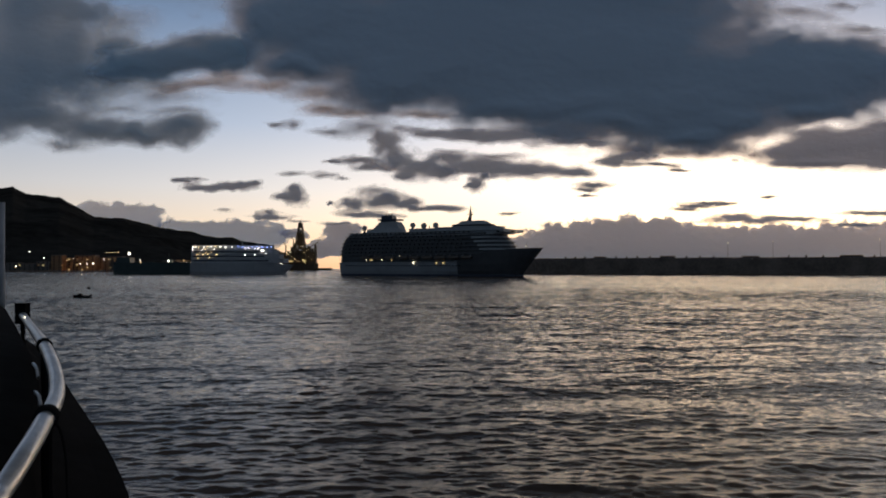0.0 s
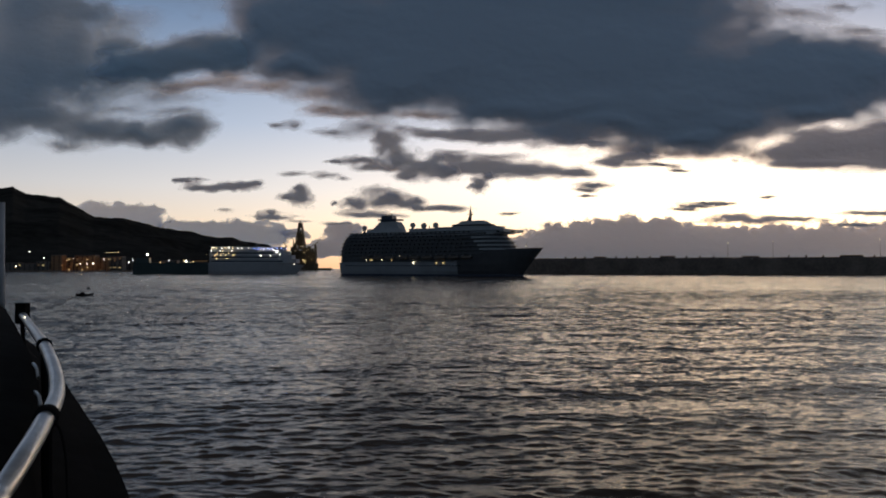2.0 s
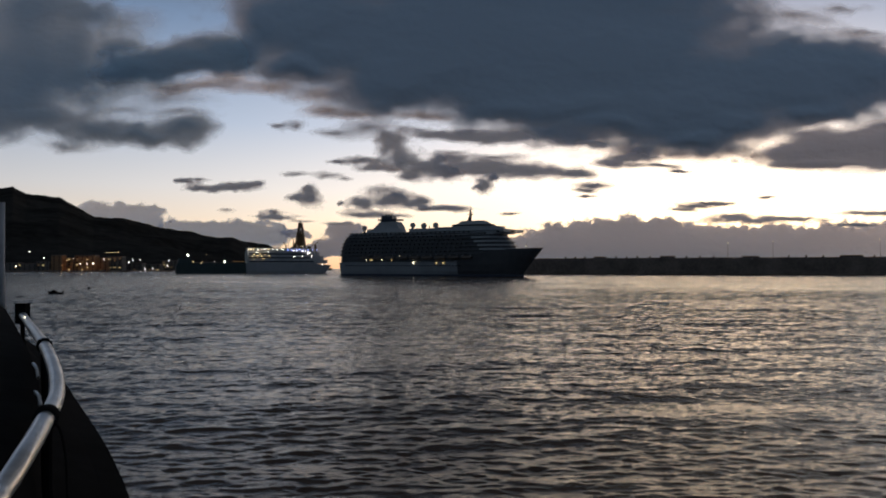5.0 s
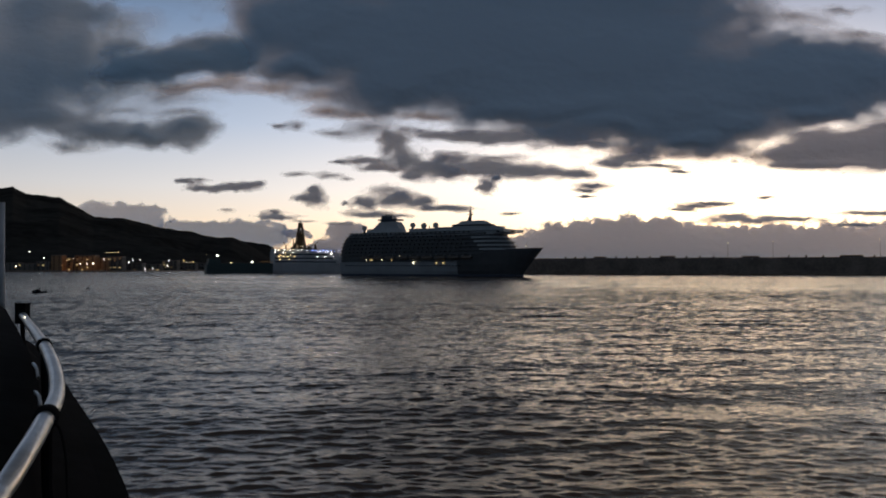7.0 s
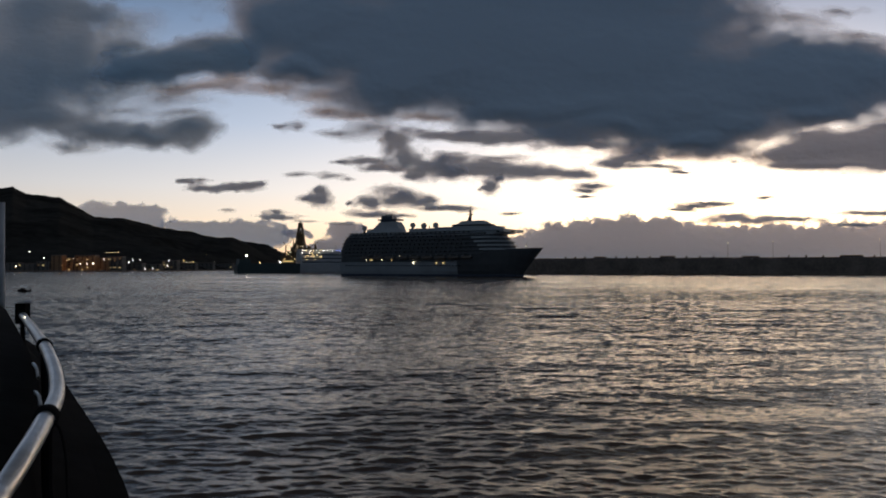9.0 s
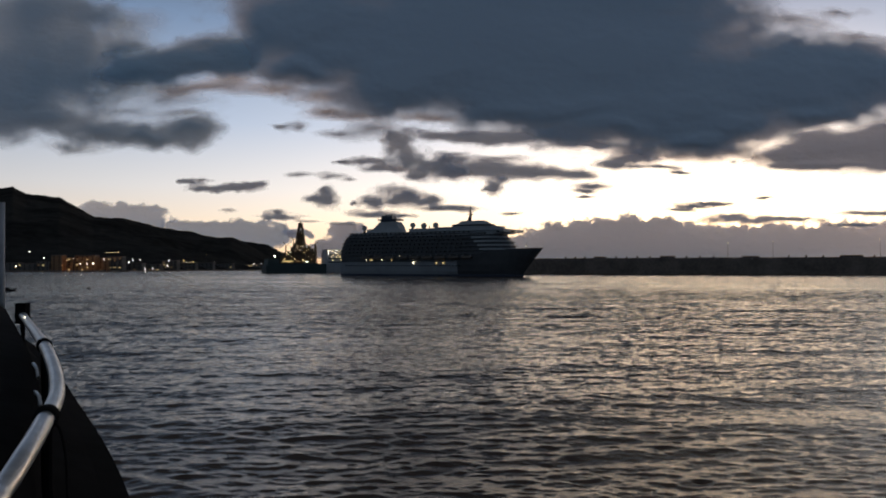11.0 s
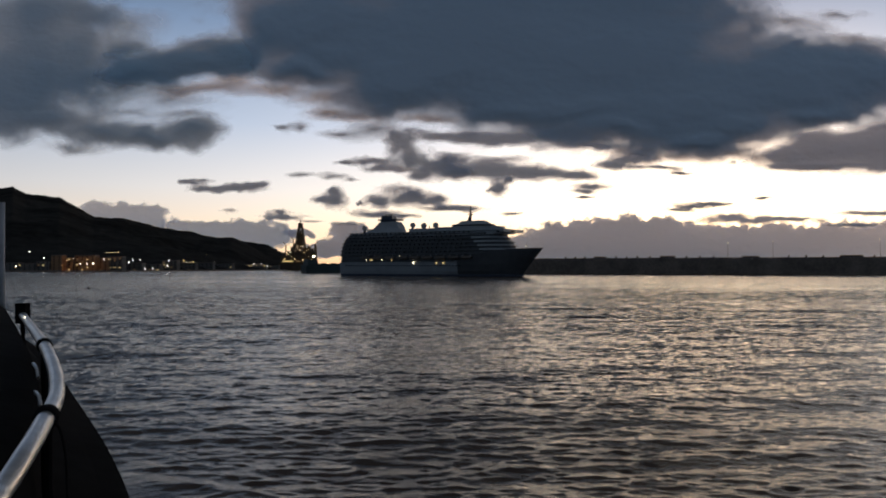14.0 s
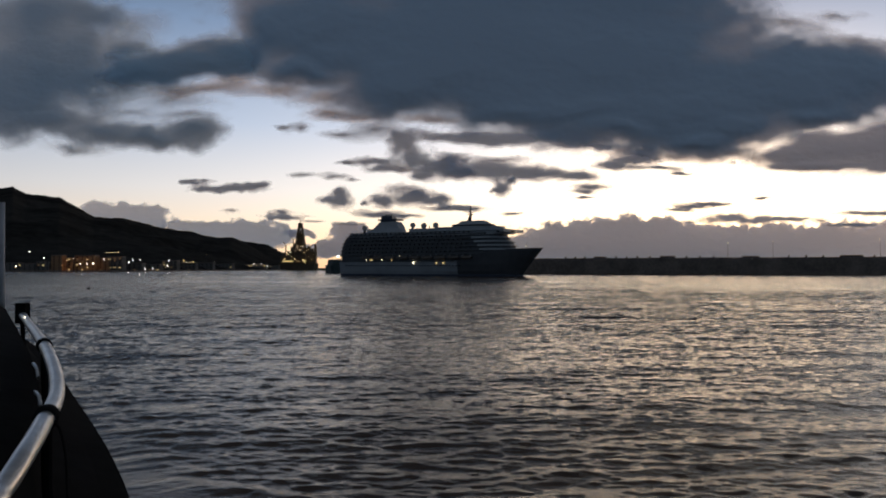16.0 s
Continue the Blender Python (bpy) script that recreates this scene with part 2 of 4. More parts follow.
# ---- mesh helpers ----
def mesh_ob(name, verts, faces, mat, parent=None, label="", smooth=False):
    me = bpy.data.meshes.new(name)
    me.from_pydata(verts, [], faces)
    me.materials.append(mat)
    if smooth:
        me.shade_smooth()
    me.update()
    ob = new(name, me)
    ob.parent = parent
    if label:
        ob["label"] = label
    return ob


def part(name, bm, mat, parent=None, label="", smooth=False):
    me = bpy.data.meshes.new(name)
    bmesh.ops.recalc_face_normals(bm, faces=bm.faces)
    bm.to_mesh(me)
    bm.free()
    me.materials.append(mat)
    if smooth:
        me.shade_smooth()
    ob = new(name, me)
    ob.parent = parent
    if label:
        ob["label"] = label
    return ob


def thing(name, m, label, category, group="", kind=""):
    ob = new(name)
    ob.empty_display_size = 0.1
    ob.matrix_world = m
    return tagged(ob, label, category, group, kind)


def add_box(bm, x0, x1, y0, y1, z0, z1, chop=0.0):
    v = [bm.verts.new(c) for c in ((x0, y0, z0), (x1, y0, z0), (x1, y1, z0), (x0, y1, z0),
                                   (x0 + chop, y0 + chop, z1), (x1 - chop, y0 + chop, z1), (x1 - chop, y1 - chop, z1), (x0 + chop, y1 - chop, z1))]
    for f in ((0, 3, 2, 1), (4, 5, 6, 7), (0, 1, 5, 4), (1, 2, 6, 5), (2, 3, 7, 6), (3, 0, 4, 7)):
        bm.faces.new([v[i] for i in f])


def box(*a, **k):
    bm = bmesh.new()
    add_box(bm, *a, **k)
    return bm


def add_prism(bm, plan, z0, z1, inset=0.0):
    """plan: outline in x, y. The top is drawn in by inset."""
    n = len(plan)
    cx, cy = sum(p[0] for p in plan) / n, sum(p[1] for p in plan) / n
    lo = [bm.verts.new((x, y, z0)) for x, y in plan]
    hi = []
    for x, y in plan:
        d = math.hypot(x - cx, y - cy) or 1
        hi.append(bm.verts.new((x - (x - cx) / d * inset, y - (y - cy) / d * inset, z1)))
    for i in range(n):
        j = (i + 1) % n
        bm.faces.new((lo[i], lo[j], hi[j], hi[i]))
    bm.faces.new(lo[::-1])
    bm.faces.new(hi)


def prism(*a, **k):
    bm = bmesh.new()
    add_prism(bm, *a, **k)
    return bm


def add_tube(bm, path, radius, sides=10, cap=True):
    rings = []
    pts = [Vector(p) for p in path]
    radii = radius if isinstance(radius, (list, tuple)) else [radius] * len(pts)
    for i, p in enumerate(pts):
        way = (pts[min(i + 1, len(pts) - 1)] - pts[max(i - 1, 0)]).normalized()
        side = way.cross(Vector((0, 0, 1)) if abs(way.z) < 0.9 else Vector((1, 0, 0))).normalized()
        top = side.cross(way)
        rings.append([bm.verts.new(p + (side * math.cos(a) + top * math.sin(a)) * radii[i])
                      for a in (2 * math.pi * k / sides for k in range(sides))])
    for a, b in zip(rings, rings[1:]):
        for k in range(sides):
            j = (k + 1) % sides
            bm.faces.new((a[k], a[j], b[j], b[k]))
    if cap:
        bm.faces.new(rings[0][::-1])
        bm.faces.new(rings[-1])


def tube(*a, **k):
    bm = bmesh.new()
    add_tube(bm, *a, **k)
    return bm


def ball(c, r, u=12, v=8, squash=1.0):
    bm = bmesh.new()
    bmesh.ops.create_uvsphere(bm, u_segments=u, v_segments=v, radius=r, matrix=Matrix.Translation(c) @ Matrix.Diagonal((1, 1, squash, 1)))
    return bm


def smooth_path(points, steps=6):
    """Catmull-Rom through the points."""
    pts = [Vector(p) for p in points]
    out = []
    for i in range(len(pts) - 1):
        a, b, c, d = pts[max(i - 1, 0)], pts[i], pts[i + 1], pts[min(i + 2, len(pts) - 1)]
        for k in range(steps):
            t = k / steps
            out.append(0.5 * ((2 * b) + (c - a) * t + (2 * a - 5 * b + 4 * c - d) * t * t + (3 * b - a - 3 * c + d) * t ** 3))
    out.append(pts[-1])
    return out


def lattice(ix, iz, seed):
    h = (ix.astype(np.int64) * 374761393 + iz.astype(np.int64) * 668265263 + seed * 1442695041) & 0xFFFFFFFF
    h = ((h ^ (h >> 13)) * 1274126177) & 0xFFFFFFFF
    return ((h ^ (h >> 16)) & 0xFFFF) / 65535.0


def value_noise(x, z, seed):
    ix, iz = np.floor(x), np.floor(z)
    fx, fz = x - ix, z - iz
    fx, fz = fx * fx * fx * (fx * (fx * 6 - 15) + 10), fz * fz * fz * (fz * (fz * 6 - 15) + 10)
    a, b = lattice(ix, iz, seed), lattice(ix + 1, iz, seed)
    c, d = lattice(ix, iz + 1, seed), lattice(ix + 1, iz + 1, seed)
    return (a * (1 - fx) + b * fx) * (1 - fz) + (c * (1 - fx) + d * fx) * fz


def fbm(x, z, seed=0, octaves=5, gain=0.5):
    total, amp, norm = np.zeros_like(x), 1.0, 0.0
    for o in range(octaves):
        total += amp * value_noise(x * 2 ** o + 17.3 * o, z * 2 ** o - 9.1 * o, seed + o)
        norm += amp
        amp *= gain
    return total / norm - 0.5


# ---- water ----
def make_water():
    inner = np.linspace(-37, 37, 540)
    outer = np.linspace(37, 323, 120)[1:-1]
    angles = np.radians(np.concatenate((inner, outer)))
    radii = np.concatenate((np.geomspace(14, 640, 1040), np.geomspace(640, 4700, 70)[1:]))
    A, R = np.meshgrid(angles, radii)
    X, Y = R * np.sin(A), R * np.cos(A)
    Z = np.zeros_like(X)
    rng = np.random.RandomState(4)
    # the breeze picks up away from the lee of the boat
    open_water = np.clip((R - 60) / 120, 0, 1)
    for i in range(60):
        length = 0.26 * 1.08 ** i + 0.1 * rng.rand()
        turn = math.radians(-6) + rng.normal(0, 0.24)
        k = 2 * math.pi / length
        amp = 0.0084 * length ** 0.60 * (0.6 + 0.8 * rng.rand())
        amp = amp * (0.70 if length < 1.3 else 0.52 + 0.5 * open_water if length < 3.0 else 0.45)
        fade = np.clip(length / (R * 0.005) - 0.7, 0, 1)
        phase = k * (X * math.sin(turn) + Y * math.cos(turn)) + rng.rand() * 6.28
        phase = phase + 1.5 * np.sin(0.30 * k * (X * math.cos(turn) - Y * math.sin(turn)) + rng.rand() * 6.28)
        # narrow crests and broad troughs
        Z += fade * amp * (np.sin(phase) - 0.25 * np.cos(2 * phase))
    gust = 0.75 + 0.9 * (fbm(X / 60, Y / 60, 7, 3) + 0.3)
    Z *= np.clip(gust, 0.4, 1.5)
    n, w = len(radii), len(angles)
    verts = np.stack((X, Y, Z), -1).reshape(-1, 3)
    i = np.arange(n - 1)[:, None] * w
    j = np.arange(w)[None, :]
    k = (j + 1) % w
    quads = np.stack((i + j, i + w + j, i + w + k, i + k), -1).reshape(-1, 4)
    me = bpy.data.meshes.new("water")
    me.vertices.add(len(verts) + 1)
    me.vertices.foreach_set("co", np.concatenate((verts.ravel(), (0, 0, 0))))
    fan = np.stack((np.full(w, len(verts)), np.arange(w), (np.arange(w) + 1) % w), -1)
    loops = np.concatenate((quads.ravel(), fan.ravel()))
    me.loops.add(len(loops))
    me.loops.foreach_set("vertex_index", loops.astype(np.int32))
    me.polygons.add(len(quads) + len(fan))
    starts = np.concatenate((np.arange(len(quads)) * 4, len(quads) * 4 + np.arange(len(fan)) * 3))
    me.polygons.foreach_set("loop_start", starts.astype(np.int32))
    me.update(calc_edges=True)
    me.validate()
    me.materials.append(WATER)
    me.shade_smooth()
    return tagged(new("water", me), "dark rippled harbour water reflecting the dawn sky", "water", kind="structure")


water = make_water()


# ---- mountains and shore ----
def make_mountain(name, label, crest, near, far, seed, rough=34):
    """crest: (bearing x/y, height in metres at depth far)."""
    bear = np.linspace(crest[0][0], crest[-1][0], 420)
    top = np.interp(bear, [c[0] for c in crest], [c[1] for c in crest])
    steps = np.linspace(0, 1.35, 54)
    B, T = np.meshgrid(bear, steps)
    H = np.meshgrid(top, steps)[0]
    near_b = np.interp(bear, [n[0] for n in near], [n[1] for n in near])[None, :]
    Y = near_b + (far - near_b) * T
    X = B * Y
    shape = np.where(T < 1, np.clip(T, 0, 1) ** 0.8, 1 - (T - 1) * 1.6)
    Z = H * shape + rough * fbm(X / 110, Y / 330, seed, 6) * np.clip(T * 3, 0, 1) * 1.6 * np.clip(H / 120, 0.25, 1)
    ridge = np.exp(-((T - 1) / 0.06) ** 2)
    Z = Z * (1 - ridge) + (H + 9 * fbm(X / 28, Y / 60, seed + 3, 5, 0.6)) * ridge
    Z[0] = -2
    n, w = Z.shape
    verts = np.stack((X, Y, Z), -1).reshape(-1, 3).tolist()
    faces = [(r * w + c, r * w + c + 1, r * w + w + c + 1, r * w + w + c) for r in range(n - 1) for c in range(w - 1)]
    return tagged(mesh_ob(name, verts, faces, ROCK, smooth=True), label, "mountain", kind="structure")


def crest_of(points, far):
    return [(p[0] / p[1], p[2]) for p in points]


make_mountain("mountain_near", "dark wooded mountain ridge sloping down to the harbour",
              crest_of([(-2600, 2700, 353.3), (-1961, 2700, 317.4), (-1562, 2700, 279.4), (-1518, 2700, 287.4), (-1472, 2700, 267.4), (-1353, 2700, 253.4), (-1306, 2700, 229.5), (-1232, 2700, 185.6),
                        (-1123, 2700, 177.7), (-1033, 2700, 157.7), (-923.3, 2700, 129.8), (-823.7, 2700, 113.9), (-740.1, 2700, 111.9), (-700.2, 2700, 94), (-624.4, 2700, 50.23), (-544.6, 2700, 10.47)], 2700),
              [(-1.0, 1255), (-0.5, 1290), (-0.35, 1420), (-0.2, 1850)], 2700, 11)
make_mountain("mountain_far", "lower far headland beyond the ridge",
              crest_of([(-1145, 3500, 132.8), (-938.7, 3500, 127.7), (-861.2, 3500, 119.9), (-796.7, 3500, 109.6), (-737.3, 3500, 78.66), (-680.4, 3500, 37.42), (-628.7, 3500, 3.92)], 3500),
              [(-0.4, 2700), (-0.18, 2900)], 3500, 23, 8)


# ---- breakwater ----
def lamp_post(m, height, mat, label, arm=1.2):
    """A street lamp: tapered post on a base, short arm, glowing head."""
    lamp = thing("street_lamp", m, label, "street lamp", "harbour lamps")
    bm = tube([(0, 0, 0), (0, 0, height)], [0.14, 0.07], 8)
    part("post", bm, STEEL_DARK, lamp)
    part("base", box(-0.25, 0.25, -0.25, 0.25, 0, 0.35, chop=0.05), STEEL_DARK, lamp)
    part("arm", tube([(0, 0, height - 0.1), (0, -arm * 0.6, height + 0.15), (0, -arm, height + 0.1)], 0.06, 6), STEEL_DARK, lamp)
    part("lamp_head", ball((0, -arm, height), 0.42, 10, 6, 0.7), mat, lamp, "glowing lamp head")
    return lamp


def make_breakwater():
    a, b = Vector((22.12, 835, -0.87)), Vector((545.8, 620, 1.03))
    way = (b - a).normalized()
    inn = Vector((-way.y, way.x, 0))
    length = (b - a).length
    m = Matrix.Translation((a.x, a.y, 0)) @ Matrix(((way.x, inn.x, 0, 0), (way.y, inn.y, 0, 0), (0, 0, 1, 0), (0, 0, 0, 1)))
    wall = thing("breakwater", m, "long dark concrete breakwater wall with a parapet", "breakwater", kind="structure")
    part("wall_core", box(0, length, 0.8, 14, -2, 13.2), CONCRETE, wall)
    part("footing", box(-1, length + 1, -1.6, 0.8, -2, 1.3), CONCRETE, wall, "wet dark footing course")
    rng = random.Random(5)
    n = int(length / 16)
    for k in range(n):
        x0 = k * length / n
        step = length / n
        if k % 3 == 0:
            part("wall_panel", box(x0 + 0.12, x0 + step - 0.12, rng.uniform(0.0, 0.5), 0.85, 1.0, 13.2 + rng.uniform(-0.15, 0.2)), CONCRETE, wall)
            part("parapet_block", box(x0 + 0.05, x0 + step - 0.05, 2.0, 6.0, 13.2, 16.2 + rng.uniform(-0.1, 0.15)), CONCRETE, wall)
        else:
            part("wall_panel", box(x0 + 0.12, x0 + step - 0.12, rng.uniform(0.0, 0.4), 0.85, 1.0, 13.25), CONCRETE, wall)
            part("parapet_block", box(x0 + 0.05, x0 + step - 0.05, 2.0, 6.0, 13.2, 16.15 + rng.uniform(-0.1, 0.1)), CONCRETE, wall)
    return wall, m, length


breakwater, WALL_M, WALL_LEN = make_breakwater()


def wall_spot(x, y):
    """Distance along the wall at which the sight line through x, y crosses its parapet."""
    o, w = WALL_M.translation, WALL_M.to_3x3() @ Vector((1, 0, 0))
    c = WALL_M.to_3x3() @ Vector((0, 1, 0)) * 3.0
    ox, oy = o.x + c.x, o.y + c.y
    # (ox + s w.x) / (oy + s w.y) = x / y
    k = x / y
    return (k * oy - ox) / (w.x - k * w.y)


def make_wall_top():
    for a, b, rise in (((157.3, 800, 14.74), (170.2, 800, 14.74), 1.7), ((220.6, 780, 14.54), (236.1, 780, 14.54), 2.0), ((288.2, 740, 14.13), (305.1, 740, 14.13), 1.5), ((367.5, 710, 13.82), (389, 710, 13.82), 1.9)):
        s0, s1 = wall_spot(a[0], a[1]), wall_spot(b[0], b[1])
        hut = thing("wall_hut", WALL_M @ pose((s0 + s1) / 2, 4, 16.1), "low flat-roofed concrete hut on the breakwater", "hut", "breakwater huts")
        w = (s1 - s0) / 2
        part("walls", box(-w, w, -1.6, 1.8, 0, rise - 0.25), CONCRETE, hut)
        part("roof", box(-w - 0.3, w + 0.3, -1.9, 2.1, rise - 0.25, rise), CONCRETE, hut)
        part("door", box(-0.5, 0.5, -1.66, -1.58, 0, min(1.3, rise - 0.3)), STEEL_DARK, hut)
    first = None
    for spot in ((127.8, 800, 14.74), (137.8, 800, 14.74), (147.9, 800, 14.74), (178, 790, 14.64), (189.1, 790, 14.64), (200.1, 790, 14.64), (210.2, 780, 14.54), (244.4, 770, 14.44), (258, 770, 14.44), (268.1, 760, 14.33),
                 (333.5, 740, 14.13), (345.6, 730, 14.02), (356.8, 720, 13.92), (393.8, 700, 13.71)):
        m = WALL_M @ pose(wall_spot(spot[0], spot[1]), 3.4, 16.1)
        if first is None:
            first = thing("bollard", m, "squat dark mooring bollard on the breakwater", "bollard", "breakwater bollards")
            part("post", tube([(0, 0, 0), (0, 0, 1.3)], [0.75, 0.6], 10), STEEL_DARK, first)
            part("cap", tube([(0, 0, 1.3), (0, 0, 1.75)], [1.0, 0.9], 10), STEEL_DARK, first)
        else:
            copy_thing(first, m)
    for spot, high in (((278.5, 750, 30.81), 14.3), ((316.3, 735, 31.94), 15.0), ((396.4, 695, 33.63), 15.5), ((428.9, 680, 34.55), 15.5)):
        lamp_post(WALL_M @ pose(wall_spot(spot[0], spot[1]), 4, 16.1), high, LIGHT_DIM, "tall thin street lamp on the breakwater, lit", 1.0)
    spot = (119.6, 800, 15.33)
    low = lamp_post(WALL_M @ pose(wall_spot(spot[0], spot[1]), 3, 16.1), 1.0, LIGHT_DIM, "low lit lamp on the breakwater parapet", 0.3)


make_wall_top()


# ---- cruise ship ----
SHIP_L = 172.0


def along(u):
    """Metres from the stern for a share of the length."""
    return u * SHIP_L


def deck_plan(s0, s1, half, nose=10.0, steps=8):
    """Outline of a deck from s0 to s1 with a rounded front and softly rounded stern."""
    pts = [(s0 + 3.0, -half), (s1 - nose, -half)]
    for k in range(1, steps):
        a = math.pi * k / steps - math.pi / 2
        pts.append((s1 - nose + nose * math.cos(a), half * math.sin(a)))
    pts += [(s1 - nose, half), (s0 + 3.0, half), (s0 + 0.9, half * 0.9), (s0, half * 0.6), (s0, -half * 0.6), (s0 + 0.9, -half * 0.9)]
    return pts


def make_cruise_ship():
    m = Matrix.Translation((-5.0, 600, 0)) @ pose(0, 0, 0, 0, 0, -30) @ pose(-SHIP_L / 2, 0, 0)
    ship = thing("cruise_ship", m, "large white cruise ship in silhouette, a few lit windows, at anchor", "cruise ship")
    rings = []
    for i in range(41):
        u = i / 40
        s = u * SHIP_L
        full = min(1, (1 - u) / 0.22) ** 0.62 * min(1, 0.84 + u * 2.0)
        half = 14.2 * full + 0.02
        rise = min(1, max(0, u - 0.60) / 0.27)
        topz = 10.8 + rise * rise * (3 - 2 * rise) * 9.3 + max(0, u - 0.87) * 6
        rake = 15 * max(0, u - 0.8) / 0.2
        flare = 3.6 * max(0, u - 0.88) / 0.12
        prof = [(-half * 0.62, -3, rake * -1.05), (-half * 0.80, 0, rake * -0.92), (-half * 0.90, 4, rake * -0.72), (-half * 0.96, 9, rake * -0.45), (-half, topz, flare)]
        ring = [(s + dx, y, z) for y, z, dx in prof]
        ring += [(s + dx, -y, z) for y, z, dx in prof[::-1]]
        rings.append(ring)

    def shell(name, span, mat, label):
        out = bmesh.new()
        made = [[out.verts.new(c) for c in ring] for ring in span]
        for a, b in zip(made, made[1:]):
            for k in range(len(a)):
                j = (k + 1) % len(a)
                out.faces.new((a[k], a[j], b[j], b[k]))
        out.faces.new(made[0])
        out.faces.new(made[-1][::-1])
        return part(name, out, mat, ship, label)

    shell("hull", rings[:27], SHIP_HULL, "pale painted hull")
    # forward third of the hull in a darker colour than the rest
    shell("bow_section", rings[26:], SHIP_BOW, "darker raked bow")
    # rubbing strake and boot topping
    part("boot_stripe", prism(deck_plan(1.0, SHIP_L * 0.93, 12.9, 38), -1, 1.5), SHIP_BLUE, ship, "dark blue waterline stripe")
    # portholes along the hull
    bm = bmesh.new()
    for row, z in enumerate((7.6,)):
        for k in range(40):
            x = 8 + k * 2.7
            add_box(bm, x, x + 0.9, -14.25, -13.2, z, z + 0.8)
    tagged(part("porthole_rows", bm, GLASS_DARK, ship, "rows of dark portholes"), kind="stuff")
    stern = [0.0, 0.001, 0.003, 0.007, 0.012, 0.020, 0.032, 0.05]
    front = [0.78, 0.80, 0.83, 0.895, 0.885, 0.868, 0.855, 0.893]
    dz = 2.95
    screen = None
    for k in range(8):
        z = 10.8 + k * dz
        s0, s1 = along(stern[k]), along(front[k])
        # lower decks carry their shade in the colour of walls and slabs
        part("deck_wall", prism(deck_plan(s0 + 0.4, s1 - 1.0, 12.3, 13), z, z + dz - 0.35), SHIP_RECESS_SHADE if k < 7 else SHIP_WHITE, ship, "recessed balcony wall, darkened for shade on lower decks")
        part("deck_slab", prism(deck_plan(s0, s1, 14.0, 14), z + dz - 0.3, z + dz), SHIP_SHADED if k < 6 else SHIP_WHITE, ship)
        if k >= 2:
            part("balcony_rail", prism(deck_plan(s0 + 0.15, s1 - 24 + k, 13.85, 2), z, z + 1.25), SHIP_FRONT_DARK, ship, "dark balcony front")
            x = s0 + 6
            while x < s1 - 30:
                if screen is None:
                    screen = part("balcony_screen", box(0, 0.25, -13.95, -12.2, 0, dz - 0.4), SHIP_SHADED, ship, "balcony screen, grey for the shade on it")
                    again = screen
                else:
                    again = new("balcony_screen", screen.data)
                    again.parent = ship
                again.location = (x, 0, z)
                x += 4.1
        # pale front of the decks under the bridge
        if k in (3, 4, 5, 6):
            part("front_bulwark", prism(deck_plan(s1 - 26, s1 + 0.25, 14.1, 14), z - 0.1, z + 1.25), SHIP_WHITE, ship, "white curved deck front")
    # promenade pillars and lifeboats
    for k in range(9):
        x = 24 + k * 11.5
        bm = bmesh.new()
        add_tube(bm, smooth_path([(x, -14.6, 15.0), (x + 1.2, -14.6, 14.2), (x + 4.2, -14.6, 14.0), (x + 7.6, -14.6, 14.2), (x + 8.8, -14.6, 15.0)], 3), [0.2, 0.8, 1.1, 1.3, 1.4, 1.4, 1.4, 1.4, 1.4, 1.3, 1.1, 0.8, 0.2], 10)
        boat_part = part("lifeboat", bm, LIFEBOAT, ship, "orange and white enclosed lifeboat", smooth=True)
        for dx in (1.2, 7.6):
            part("davit", tube([(x + dx, -12.4, 16.4), (x + dx, -14.5, 16.6), (x + dx, -14.6, 15.3)], 0.14, 6), SHIP_WHITE, ship)
    top = 10.8 + 8 * dz
    part("upper_deckhouse", prism(deck_plan(along(0.385), along(0.835), 11.8, 9), top, top + 2.5), SHIP_WHITE, ship)
    part("sun_deck_roof", prism(deck_plan(along(0.53), along(0.838), 12.2, 9), top + 2.5, top + 2.95), SHIP_WHITE, ship)
    part("observation_lounge", prism(deck_plan(along(0.60), along(0.79), 9.5, 8), top + 2.95, top + 5.0, 1.0), SHIP_WHITE, ship)
    part("lounge_dome", prism(deck_plan(along(0.62), along(0.775), 8.0, 7), top + 5.0, top + 7.6, 4.2), SHIP_WHITE, ship, "white domed lounge roof")
    part("lounge_glass", prism(deck_plan(along(0.601), along(0.793), 9.55, 8), top + 3.4, top + 4.5), GLASS_DARK, ship, "dark band of lounge windows")
    # bridge with wings and windows
    zb = 10.8 + 7 * dz
    part("bridge_windows", prism(deck_plan(along(0.86), along(0.8905), 13.0, 9), zb + 0.9, zb + 2.2), GLASS_DARK, ship, "dark band of bridge windows")
    part("bridge_wing", box(along(0.865), along(0.885), -17.6, 17.6, zb + 1.2, zb + 3.4), SHIP_WHITE, ship, "white enclosed bridge wings")
    # rail round the fore deck
    bm = bmesh.new()
    for k in range(10):
        u = 0.90 + k * 0.0105
        half = 14.2 * min(1, (1 - u) / 0.22) ** 0.62
        zt = 20.1 + (u - 0.87) * 6
        for side in (-1, 1):
            add_tube(bm, [(u * SHIP_L, side * half, zt), (u * SHIP_L, side * half, zt + 1.1)], 0.07, 5)
    tagged(part("foredeck_rail", bm, SHIP_WHITE, ship), kind="stuff")
    part("bow_mast", tube([(along(0.945), 0, 19), (along(0.945), 0, 25.5)], [0.25, 0.08], 6), SHIP_WHITE, ship)
    # funnel: white stepped casing with a dark winged top
    bm = bmesh.new()
    add_prism(bm, deck_plan(along(0.135), along(0.325), 9, 5), top, top + 3.2, 1.2)
